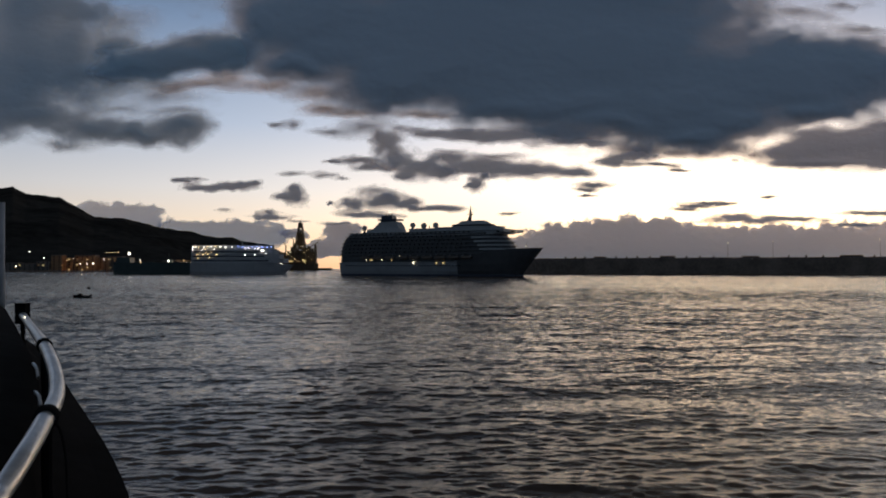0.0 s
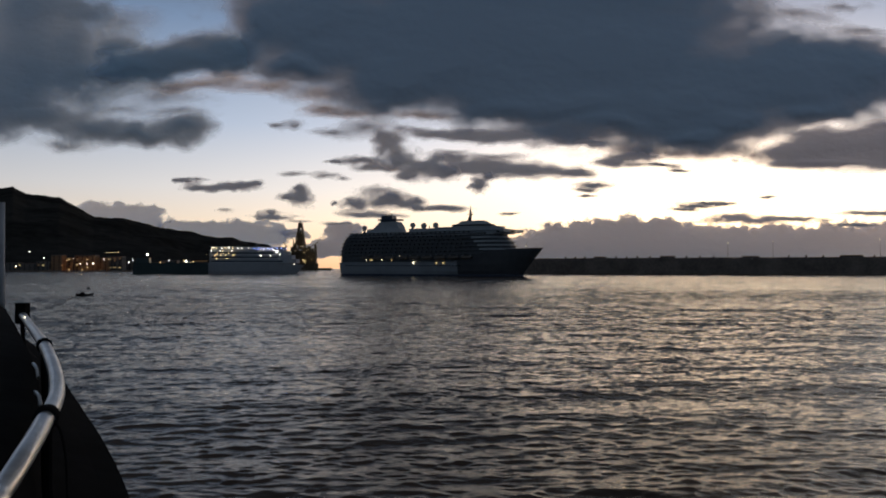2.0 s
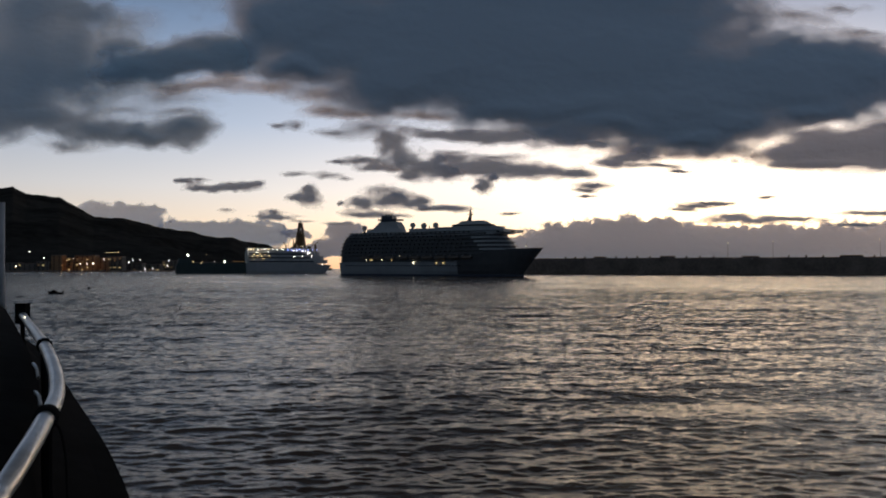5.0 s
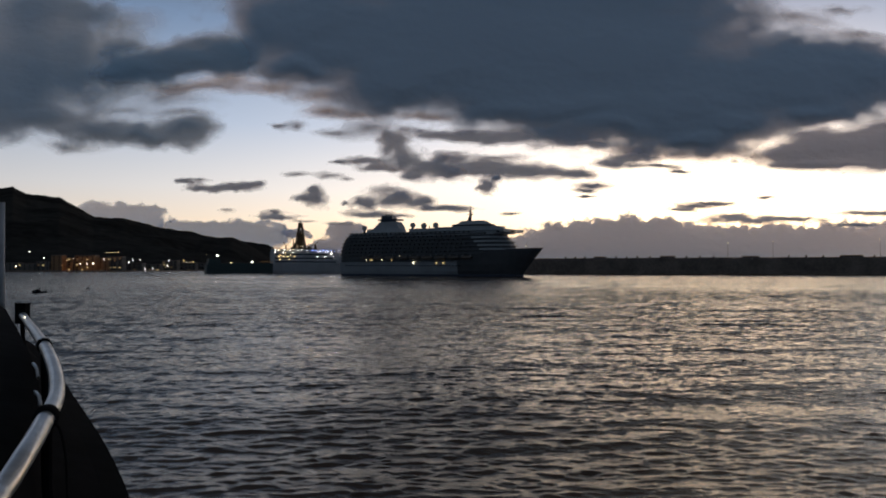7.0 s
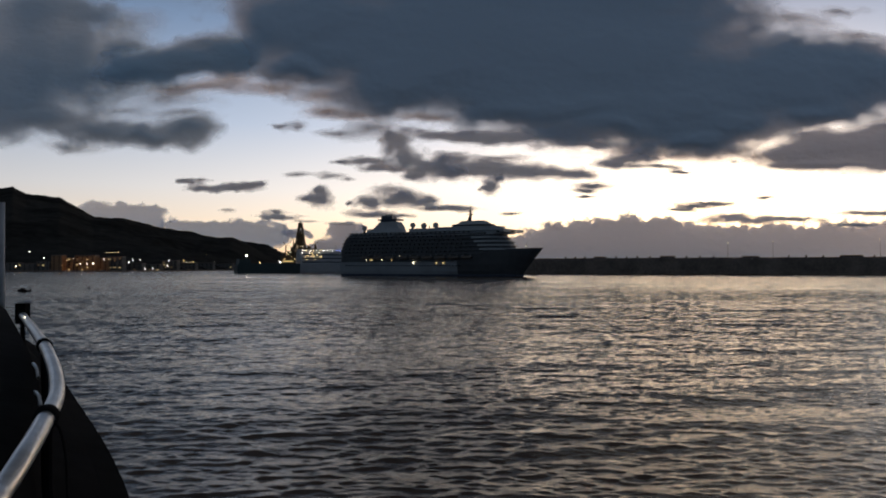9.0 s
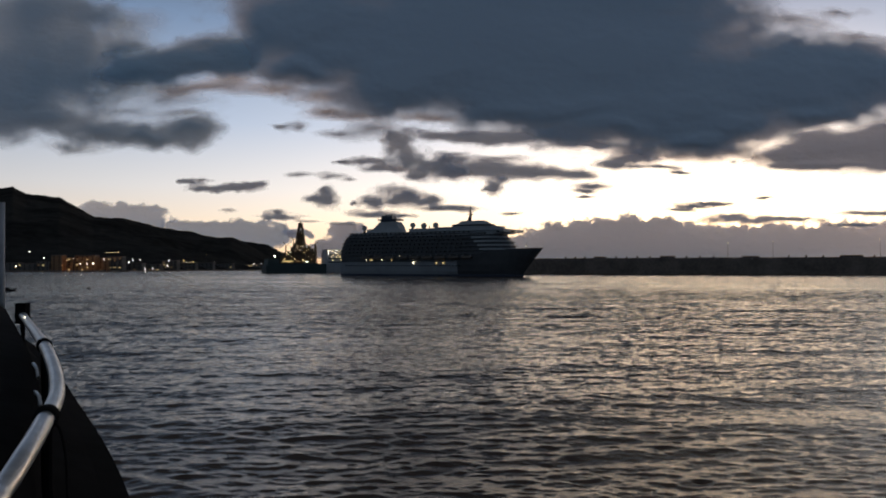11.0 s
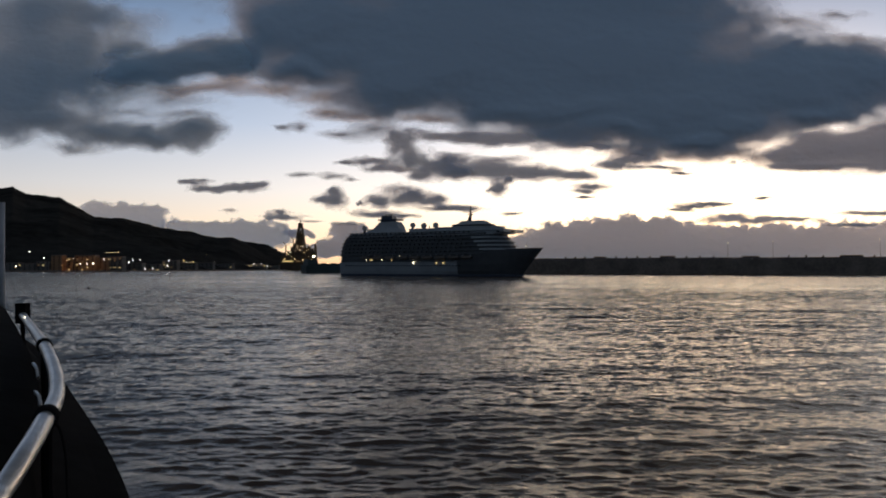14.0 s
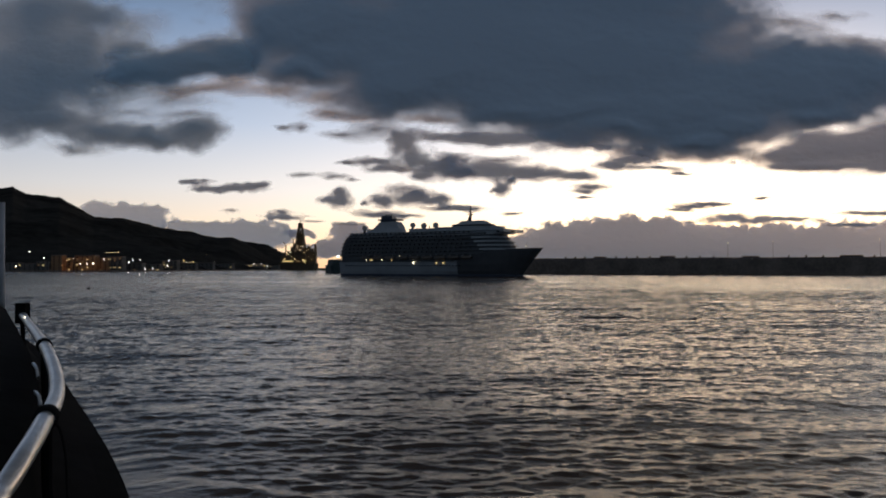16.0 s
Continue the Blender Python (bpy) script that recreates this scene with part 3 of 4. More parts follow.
    part("funnel_casing", bm, SHIP_WHITE, ship, "white sloping funnel casing")
    bm = bmesh.new()
    xs = [(along(0.165), along(0.315), top + 3.2), (along(0.195), along(0.30), top + 7.2), (along(0.205), along(0.29), top + 9.0)]
    last = None
    for x0, x1, z in xs:
        ring = [bm.verts.new(c) for c in ((x0, -5, z), (x1, -5, z), (x1, 5, z), (x0, 5, z))]
        if last:
            for q in range(4):
                bm.faces.new((last[q], last[(q + 1) % 4], ring[(q + 1) % 4], ring[q]))
        last = ring
    bm.faces.new(last)
    part("funnel", bm, SHIP_WHITE, ship, "white tapered funnel")
    part("funnel_top", prism([(along(0.210), -4.5), (along(0.275), -4.5), (along(0.268), 4.5), (along(0.210), 4.5)], top + 8.6, top + 14.2, 0.8), SHIP_BLUE, ship, "dark funnel top")
    part("funnel_wing", box(along(0.200), along(0.300), -6, 6, top + 10.0, top + 11.2), SHIP_BLUE, ship, "dark funnel wing")
    for x in (0.225, 0.242, 0.258):
        part("exhaust_pipe", tube([(along(x), 0, top + 13.4), (along(x) - 0.6, 0, top + 15.4)], 0.55, 8), STEEL_DARK, ship)
    # radomes on posts
    for x, z, r in ((0.098, 4.8, 2.2), (0.372, 5.8, 2.2), (0.432, 5.2, 2.4), (0.495, 5.2, 2.4)):
        dome = part("radome", ball((along(x), 0, top + z), r, 14, 10), RADOME, ship, "round satellite dome", smooth=True)
        part("radome_post", tube([(along(x), 0, top - 0.1), (along(x), 0, top + z - r * 0.7)], [1.1, 0.8], 8), STEEL_DARK, dome)
    part("deck_post", tube([(along(0.462), 0, top), (along(0.462), 0, top + 5.2)], [0.5, 0.3], 6), STEEL_DARK, ship)
    # main mast
    mx = along(0.675)
    part("mast", tube([(mx - 1.4, 0, top + 6.6), (mx, 0, top + 12.0), (mx, 0, top + 19.6)], [1.9, 1.0, 0.18], 8), SHIP_BLUE, ship, "tall dark radar mast")
    part("mast_yard", tube([(mx, -3.6, top + 14.4), (mx, 3.6, top + 14.4)], 0.2, 6), SHIP_BLUE, ship)
    part("radar_scanner", box(mx - 2.6, mx + 2.0, -0.3, 0.3, top + 12.4, top + 13.0), STEEL_DARK, ship)
    part("mast_yard", tube([(mx - 1.8, 0, top + 16.2), (mx + 1.8, 0, top + 16.2)], 0.14, 6), SHIP_BLUE, ship)
    # lit windows along the promenade and a bow light
    for x, z, w, hgt, mat in ((0.158, 12.2, 1.0, 0.9, LIGHT_DIM), (0.180, 12.3, 3.0, 0.7, WINDOW_WARM), (0.245, 12.3, 0.9, 0.8, LIGHT_DIM), (0.30, 12.0, 1.0, 1.4, WINDOW_WARM), (0.342, 14.6, 1.1, 1.0, LIGHT_DIM),
                            (0.425, 9.2, 0.6, 2.0, LIGHT_DIM), (0.545, 9.4, 0.7, 1.4, WINDOW_WARM), (0.58, 9.4, 0.8, 1.4, WINDOW_WARM), (0.205, 14.8, 4.0, 0.6, WINDOW_DIM), (0.36, 13.6, 3.0, 1.2, WINDOW_DIM)):
        part("lit_window", box(along(x), along(x) + w, -14.35 if z < 10.8 else -12.5, -12.0, z, z + hgt), mat, ship, "lit window")
    part("bow_light", ball((along(0.945), -1.2, 22.2), 0.35, 8, 6), LIGHT_DIM, ship)
    return ship, top


cruise_ship, SHIP_TOP = make_cruise_ship()


# ---- ferry ----
def make_ferry():
    """Lengths from the point under the aft end of the lit decks."""
    ferry = thing("ferry", pose(0, 800, 0), "white ferry with a dark low stern and rows of deck lights", "ferry")
    bm = bmesh.new()
    rings = []
    for i in range(25):
        u = i / 24
        s = -10.5 + u * 95
        half = 11 * min(1, (1 - u) / 0.38) ** 0.6 + 0.02
        topz = 12.0 if u < 0.8 else 12.0 - (u - 0.8) * 10
        rake = 9 * max(0, u - 0.7) / 0.3
        prof = [(-half * 0.75, -1.5, -rake), (-half * 0.88, 3, -rake * 0.65), (-half, topz, 0)]
        ring = [(s + dx, y, z) for y, z, dx in prof] + [(s + dx, -y, z) for y, z, dx in prof[::-1]]
        rings.append([bm.verts.new(c) for c in ring])
    for a, b in zip(rings, rings[1:]):
        for k in range(6):
            bm.faces.new((a[k], a[(k + 1) % 6], b[(k + 1) % 6], b[k]))
    bm.faces.new(rings[0])
    bm.faces.new(rings[-1][::-1])
    part("hull", bm, FERRY_WHITE, ferry, "white forward hull")
    part("stern_hull", prism([(-81, -9), (-78, -11), (-10.5, -11), (-10.5, 11), (-78, 11), (-81, 9)], -1.5, 10.2), FERRY_GREEN, ferry, "dark green cargo hull")
    part("cargo_bulwark", prism([(-80, -11.05), (-10.5, -11.05), (-10.5, -10.6), (-80, -10.6)], 10.2, 12.2), FERRY_GREEN, ferry)
    part("ramp_tower", prism([(-79, -8), (-66, -8), (-66, 8), (-79, 8)], 10.2, 17.5, 1.0), FERRY_GREEN, ferry, "dark stern ramp housing")
    for x, hgt in ((-69, 21.5), (-32, 22.0)):
        part("deck_mast", tube([(x, 0, 10), (x, 0, hgt)], [0.5, 0.2], 6), FERRY_GREEN, ferry)
    part("cargo_crane", prism([(-34, -3), (-29, -3), (-29, 3), (-34, 3)], 10.2, 15.4, 0.8), FERRY_GREEN, ferry)
    for k in range(4):
        x = -62 + k * 12
        part("cargo_container", box(x, x + 6.1, -9, -6.6, 10.2, 12.8), FERRY_GREEN if k % 2 else RIG_PAINT, ferry)
    # stepped white superstructure, drawn in towards the bow
    for k in range(4):
        z = 12.0 + k * 4.6
        s1 = 80 - k * 4.5
        s0 = -9.5 if k < 3 else -8.5
        nose = 16.0
        part("deck_house", prism([(s0, -10.4 + k * 0.4), (s1 - nose, -10.4 + k * 0.4), (s1 - 4, -5), (s1, 0), (s1 - 4, 5), (s1 - nose, 10.4 - k * 0.4), (s0, 10.4 - k * 0.4)], z, z + 4.2, 0.4), FERRY_WHITE, ferry)
        part("deck_edge", prism([(s0 - 0.6, -10.9 + k * 0.4), (s1 - nose, -10.9 + k * 0.4), (s1 - 3.4, -5.3), (s1 + 0.7, 0), (s1 - 3.4, 5.3), (s1 - nose, 10.9 - k * 0.4), (s0 - 0.6, 10.9 - k * 0.4)], z + 4.2, z + 4.6), FERRY_WHITE, ferry)
        if k < 3:
            part("window_band", prism([(s0 + 2, -10.46 + k * 0.4), (s1 - nose - 2, -10.46 + k * 0.4), (s1 - nose - 2, -10.2 + k * 0.4), (s0 + 2, -10.2 + k * 0.4)], z + 1.5, z + 2.7), GLASS_DARK, ferry, "dark band of windows")
    part("mast", tube([(36, 0, 30), (36, 0, 36.5)], [0.4, 0.15], 6), FERRY_WHITE, ferry)
    # deck lights
    for x, z, mat in ((-8.2, 28.6, 1), (-6.6, 28.8, 0), (-5.2, 28.6, 1), (-2.6, 28.4, 0), (2.2, 28.8, 1), (5.6, 28.6, 0), (9.0, 28.8, 1), (13.0, 28.8, 0), (17.6, 28.8, 1), (22.2, 28.6, 1), (28.0, 28.6, 1), (34, 28.6, 2), (38, 28.6, 2), (43, 28.6, 2), (47, 28.6, 2), (51, 28.6, 2), (56, 28.6, 2), (61, 28.4, 2), (65, 28.6, 2),
                      (-7.8, 25.4, 1), (0.8, 25.6, 1), (3.4, 25.6, 0), (12, 25.8, 1), (40.5, 27.4, 1), (43.5, 27.4, 1), (49.6, 26.8, 1), (52.6, 27.2, 1), (-4.0, 20.6, 0), (-2.0, 22.4, 0), (1.6, 20.6, 0), (6.0, 20.8, 0), (-3.0, 17.0, 0), (40.5, 20.4, 1), (49.6, 20.6, 1), (59.5, 21.2, 1), (4.0, 23.0, 0), (9.5, 23.2, 0), (14.0, 20.8, 0), (7.4, 17.4, 0)):
        part("deck_light", ball((x, -11.2 + (z > 20) * 0.6, z), 0.4, 6, 5), (LIGHT_WARM, LIGHT_WHITE, LIGHT_BLUE)[mat], ferry)
    part("flood_light", ball((56.3, -10.8, 25.0), 0.8, 8, 6), LIGHT_WHITE, ferry)
    part("anchor_light", ball((76.5, -3.6, 12.6), 0.5, 8, 6), LIGHT_WHITE, ferry)
    part("anchor_light", ball((73.4, -4.6, 11.2), 0.4, 8, 6), LIGHT_WHITE, ferry)
    part("mast_light", ball((-69, -0.6, 21.5), 1.0, 8, 6), LIGHT_WHITE, ferry, "bright stern mast light")
    part("mast_light", ball((-32, -3.6, 14.0), 0.8, 8, 6), LIGHT_WHITE, ferry)
    part("mast_light", ball((-56, -9.6, 13.0), 0.45, 8, 6), LIGHT_WARM, ferry)
    part("cargo_strip_light", box(-24, -11, -10.2, -9.9, 14.0, 14.4), WINDOW_DIM, ferry)
    for child in ferry.children:
        child.data.transform(Matrix.Diagonal((1.02, 0.925, 0.925, 1.0)))
    return ferry


ferry = make_ferry()


# ---- drill ship ----
def make_drill_ship():
    at = (-355.2, 1900, 0.91)
    ship = thing("drill_ship", pose(at[0], 1900, 0), "dark drilling ship with a tall lattice derrick and work lights", "drill ship")
    k = 1.4
    part("hull", prism([(-48, -14), (38, -14), (46, 0), (38, 14), (-48, 14), (-50, 0)], -2, 17, -1.0), RIG_PAINT, ship)
    part("accommodation_block", prism([(18, -12), (42, -12), (42, 12), (18, 12)], 17, 44, 0.6), RIG_PAINT, ship)
    part("accommodation_block", prism([(-46, -12), (-22, -12), (-22, 12), (-46, 12)], 17, 36, 0.6), RIG_PAINT, ship)
    part("helideck", prism([(28 + 12 * math.cos(a * math.pi / 4), 12 * math.sin(a * math.pi / 4)) for a in range(8)], 44, 45.2), RIG_PAINT, ship)
    part("drill_floor", box(-24, 18, -12, 12, 17, 40, chop=2), RIG_PAINT, ship)
    # derrick: four tapering legs with cross bracing
    def corner(i, z):
        w = 13.5 - 9.6 * (z - 40) / 72
        return (2 + (w, -w, -w, w)[i], (w, w, -w, -w)[i], z)
    levels = [40 + 12 * q for q in range(7)]
    bm = bmesh.new()
    for i in range(4):
        add_tube(bm, [corner(i, 40), corner(i, 112)], 1.5, 6)
    part("derrick_legs", bm, RIG_PAINT, ship)
    bm = bmesh.new()
    for a, b in zip(levels, levels[1:]):
        for i in range(4):
            j = (i + 1) % 4
            add_tube(bm, [corner(i, a), corner(j, b)], 0.9, 5)
            add_tube(bm, [corner(j, a), corner(i, b)], 0.9, 5)
            add_tube(bm, [corner(i, b), corner(j, b)], 0.9, 5)
    part("derrick_braces", bm, RIG_PAINT, ship)
    part("crown_block", box(-3.5, 7.5, -4.5, 4.5, 110, 117), RIG_PAINT, ship)
    part("crown_mast", tube([(2, 0, 116), (2, 0, 126)], [1.2, 0.3], 6), RIG_PAINT, ship)
    part("travelling_block", box(-4, 8, -3, 3, 52, 92), RIG_PAINT, ship, "hoist and guide tracks inside the derrick")
    for x, z, top in ((-34, 36, 70), (-15, 40, 84), (27, 44, 66), (38, 30, 72)):
        part("crane_post", tube([(x, 0, z - 2), (x, 0, top - 8)], 1.6, 6), RIG_PAINT, ship)
        part("crane_jib", tube([(x, 0, top - 10), (x + (9 if x > 0 else -6), -2, top)], [1.2, 0.5], 6), RIG_PAINT, ship)
    for x, w, z0, z1 in ((-30, 7, 36, 47), (-21, 6, 36, 58), (12, 7, 40, 56), (20, 6, 44, 60), (30, 5, 45, 54), (39, 3, 44, 62), (-40, 5, 36, 44)):
        part("deck_module", box(x, x + w, -9, 9, z0, z1, chop=0.8), RIG_PAINT, ship)
    for x in (-11, 15):
        part("riser_tensioner", tube([(x, -8, 40), (x, -8, 66)], [1.4, 1.0], 6), RIG_PAINT, ship)
    part("pipe_rack", box(-20, 16, -13, -10, 40, 49), RIG_PAINT, ship)
    part("stern_pontoon", box(44, 80, -7, 7, -2, 5.5), RIG_PAINT, ship, "low dark pontoon behind the hull")
    for x, z, w, mat in ((-40, 21, 26, WINDOW_WARM), (-6, 21, 10, WINDOW_DIM), (12, 22, 6, WINDOW_WARM)):
        part("lit_gallery", box(x, x + w, -14.9, -14.2, z, z + 2.6), mat, ship, "lit yellow gallery")
    for x, z, mat in ((-16, 32, 0), (6, 58, 0), (10, 60, 1), (9, 48, 1), (-24, 40, 0), (24, 34, 0), (30, 52, 1), (10, 26, 0), (16, 18, 0), (4, 80, 0), (-10, 27, 0), (32, 28, 0), (-30, 44, 0), (-34, 28, 0), (14, 44, 0), (22, 50, 0), (-4, 66, 0), (7, 94, 0), (37, 40, 0), (-18, 46, 1)):
        part("work_light", ball((x, -15, z), 0.6, 6, 5), (LIGHT_WARM, LIGHT_DIM)[mat], ship)
    return ship


make_drill_ship()


# ---- harbour town at the foot of the mountain ----
def make_house(m, w, d, hgt, wall, label, lit=0.35, seed=0, roof=True):
    rng = random.Random(seed)
    house = thing("harbour_building", m, label, "building", "harbour buildings")
    part("wall", box(-w / 2, w / 2, 0, d, -1, hgt), wall, house)
    if roof:
        part("roof", prism([(-w / 2 - 0.6, -0.6), (w / 2 + 0.6, -0.6), (w / 2 + 0.6, d + 0.6), (-w / 2 - 0.6, d + 0.6)], hgt, hgt + 1.4, 1.2), ROOF, house)
    else:
        part("roof", box(-w / 2 - 0.3, w / 2 + 0.3, -0.3, d + 0.3, hgt, hgt + 0.6), ROOF, house)
    floors, bays = max(1, int(hgt / 3.8)), max(2, int(w / 7))
    for f in range(floors):
        for b in range(bays):
            x = -w / 2 + (b + 0.5) * w / bays
            z = 1.2 + f * hgt / floors
            on = rng.random() < lit
            win = part("window", box(x - 1.2, x + 1.2, -0.12, 0.2, z, z + 1.7), (WINDOW_WARM if rng.random() < 0.3 else WINDOW_DIM) if on else GLASS_DARK, house, "lit window" if on else "")
            part("sill", box(x - 1.4, x + 1.4, -0.3, 0.1, z - 0.25, z), wall, win)
    return house


def make_town():
    near_row = (((-642, 1275, 10.25), 18, 26, HOUSE_OCHRE, 0.00), ((-628.7, 1290, 10.3), 24, 22, HOUSE_OCHRE, 0.35), ((-602.1, 1290, 10.3), 34, 26, HOUSE_OCHRE, 0.32), ((-580, 1300, 10.33), 24, 22, HOUSE_OCHRE, 0.28), ((-560.3, 1310, 10.36), 26, 24, HOUSE_GREY, 0.3),
            ((-719, 1275, 10.25), 26, 14, HOUSE_GREY, 0.05), ((-690.9, 1275, 10.25), 34, 12, HOUSE_GREY, 0.05), ((-664.6, 1275, 10.25), 22, 16, HOUSE_GREY, 0.1), ((-542.7, 1350, 10.47), 26, 13, HOUSE_GREY, 0.15), ((-524.2, 1380, 10.56), 30, 12, HOUSE_GREY, 0.15),
            )
    far_row = (((-509.6, 1430, 10.71), 28, 18, HOUSE_GREY, 0.2), ((-492.5, 1480, 10.86), 30, 14, HOUSE_GREY, 0.2), ((-484.7, 1560, 11.09), 34, 15, HOUSE_GREY, 0.1), ((-469.7, 1640, 11.33), 40, 14, HOUSE_GREY, 0.05), ((-440.3, 1780, 11.74), 60, 12, HOUSE_GREY, 0.3), ((-414.5, 1840, 11.92), 40, 11, HOUSE_GREY, 0.2))
    for k, (at, w, hgt, mat, lit) in enumerate(near_row + far_row):
        label = "ochre harbour building under orange lamps" if mat is HOUSE_OCHRE else "low grey harbour shed along the quay"
        make_house(pose(at[0], at[1], 0.6), w, 16, hgt, mat, label, lit, 40 + k, roof=k % 2 == 0)
    # quay along the shore
    pts = [(-1095, 1235, 1.05), (-767.2, 1235, 1.05), (-615.2, 1240, 1.03), (-517.9, 1270, 0.89), (-467.9, 1400, 0.32), (-439.4, 1640, -0.74), (-386.6, 1830, -1.58)]
    bm = bmesh.new()
    front = [(p[0], p[1]) for p in pts]
    back = [(p[0] * 1.06, p[1] * 1.06) for p in pts[::-1]]
    add_prism(bm, front + back, -2, 2.0)
    tagged(part("quay", bm, CONCRETE, None), "low dark concrete quay along the shore", "quay", kind="structure")
    # lamps: white and orange points of light
    west = (((-679.5, 1262, 32.52), 2), ((-656.1, 1262, 22.29), 2), ((-702.4, 1262, 8.36), 1), ((-595.6, 1262, 13), 1), ((-585.4, 1262, 13), 1), ((-575.1, 1262, 13), 2), ((-561.1, 1270, 20.52), 1), ((-552.7, 1270, 20.52), 0), ((-570.1, 1290, 32.15), 0), ((-565.3, 1290, 32.15), 0), ((-560.6, 1290, 32.15), 0),
             ((-618.9, 1262, 17.65), 0), ((-607.8, 1262, 21.36), 0), ((-628.1, 1262, 10.22), 0))
    middle = (((-555.8, 1290, 32.15), 0), ((-551.1, 1290, 32.15), 0), ((-545.4, 1290, 32.15), 0), ((-532.2, 1300, 15.11), 2), ((-528.6, 1310, 19.04), 1), ((-521, 1320, 19.13), 1), ((-510.1, 1315, 4.56), 1), ((-502.3, 1330, 5.52), 1), ((-492.8, 1380, 19.71), 1), ((-494, 1375, 10.55), 1), ((-496.2, 1370, 7.51), 0),
             )
    east = (((-479.9, 1420, 20.09), 0), ((-475.3, 1425, 15.94), 1), ((-470.6, 1430, 15.97), 0), ((-467.6, 1440, 18.16), 0), ((-474.1, 1540, 33.71), 0), ((-465.2, 1560, 19.13), 1), ((-445.5, 1690, 16.45), 1), ((-435.6, 1720, 11.56), 0), ((-429.2, 1740, 15.46), 1), ((-423.9, 1750, 10.36), 0), ((-418.3, 1770, 15.62), 1), ((-408.5, 1790, 10.45), 1), ((-402.9, 1800, 10.47), 0))
    for at, bright in (*west, *middle, *east):
        lamp = thing("street_lamp", pose(at[0], at[1], 1.9), "lit street lamp on a thin post by the quay", "street lamp", "town lamps")
        hgt = max(0.8, at[2] - 1.9)
        part("post", tube([(0, 0, 0), (0, 0, hgt)], [0.2, 0.12], 6), STEEL_DARK, lamp)
        part("lamp_head", ball((0, -0.5, hgt), (0.42, 0.6, 0.85)[bright], 8, 6, 0.8), (LIGHT_WARM, LIGHT_WHITE, LIGHT_WHITE)[bright], lamp, "glowing lamp head")


make_town()
# sodium street lighting before the ochre buildings
for x, y, z in ((-628, 1276, 9), (-603, 1276, 12), (-581, 1284, 10)):
    glow = new("sodium_light", bpy.data.lights.new("sodium_light", "POINT"))
    glow.data.energy, glow.data.color, glow.data.shadow_soft_size = 600.0, (1.0, 0.48, 0.18), 0.4
    glow.location = (x, y, z)


# ---- dinghy and buoy ----
def make_dinghy():
    d = thing("dinghy", pose(-78, 166, 0), "small dark open motor dinghy on the water", "dinghy")
    bm = bmesh.new()
    rings = []
    for i in range(9):
        u = i / 8
        s = -1.7 + 3.4 * u
        half = 0.78 * (1 - max(0, u - 0.5) ** 2 * 3.6)
        half = max(half, 0.06)
        z = 0.42 + 0.25 * u * u
        prof = [(-half * 0.3, -0.2), (-half, 0.12), (-half, z), (-half * 0.82, z), (-half * 0.7, 0.15), (half * 0.7, 0.15), (half * 0.82, z), (half, z), (half, 0.12), (half * 0.3, -0.2)]
        rings.append([bm.verts.new((s, y, zz)) for y, zz in prof])
    for a, b in zip(rings, rings[1:]):
        for k in range(10):
            bm.faces.new((a[k], a[(k + 1) % 10], b[(k + 1) % 10], b[k]))
    bm.faces.new(rings[0])
    bm.faces.new(rings[-1][::-1])
    part("hull", bm, BLACK_PAINT, d)
    part("bench", box(-0.5, -0.15, -0.6, 0.6, 0.34, 0.40), BLACK_PAINT, d)
    part("cuddy", prism([(-0.1, -0.5), (0.8, -0.4), (0.8, 0.4), (-0.1, 0.5)], 0.4, 1.0, 0.15), BLACK_PAINT, d, "low dark cuddy")
    motor = part("outboard_motor", box(-2.0, -1.68, -0.18, 0.18, 0.3, 0.85, chop=0.05), BLACK_RUBBER, d)
    part("motor_leg", box(-1.9, -1.76, -0.06, 0.06, -0.4, 0.3), STEEL_DARK, motor)
    return d


dinghy = make_dinghy()
buoy_at = (-108.4, 235, 0.11)
buoy = thing("mooring_buoy", pose(buoy_at[0], buoy_at[1], 0), "small dark mooring buoy afloat", "buoy")
part("float", ball((0, 0, 0.1), 0.5, 12, 8, 0.8), BLACK_RUBBER, buoy)
part("ring", tube([(0, 0, 0.4), (0, 0, 0.85)], [0.16, 0.1], 8), STEEL_DARK, buoy)


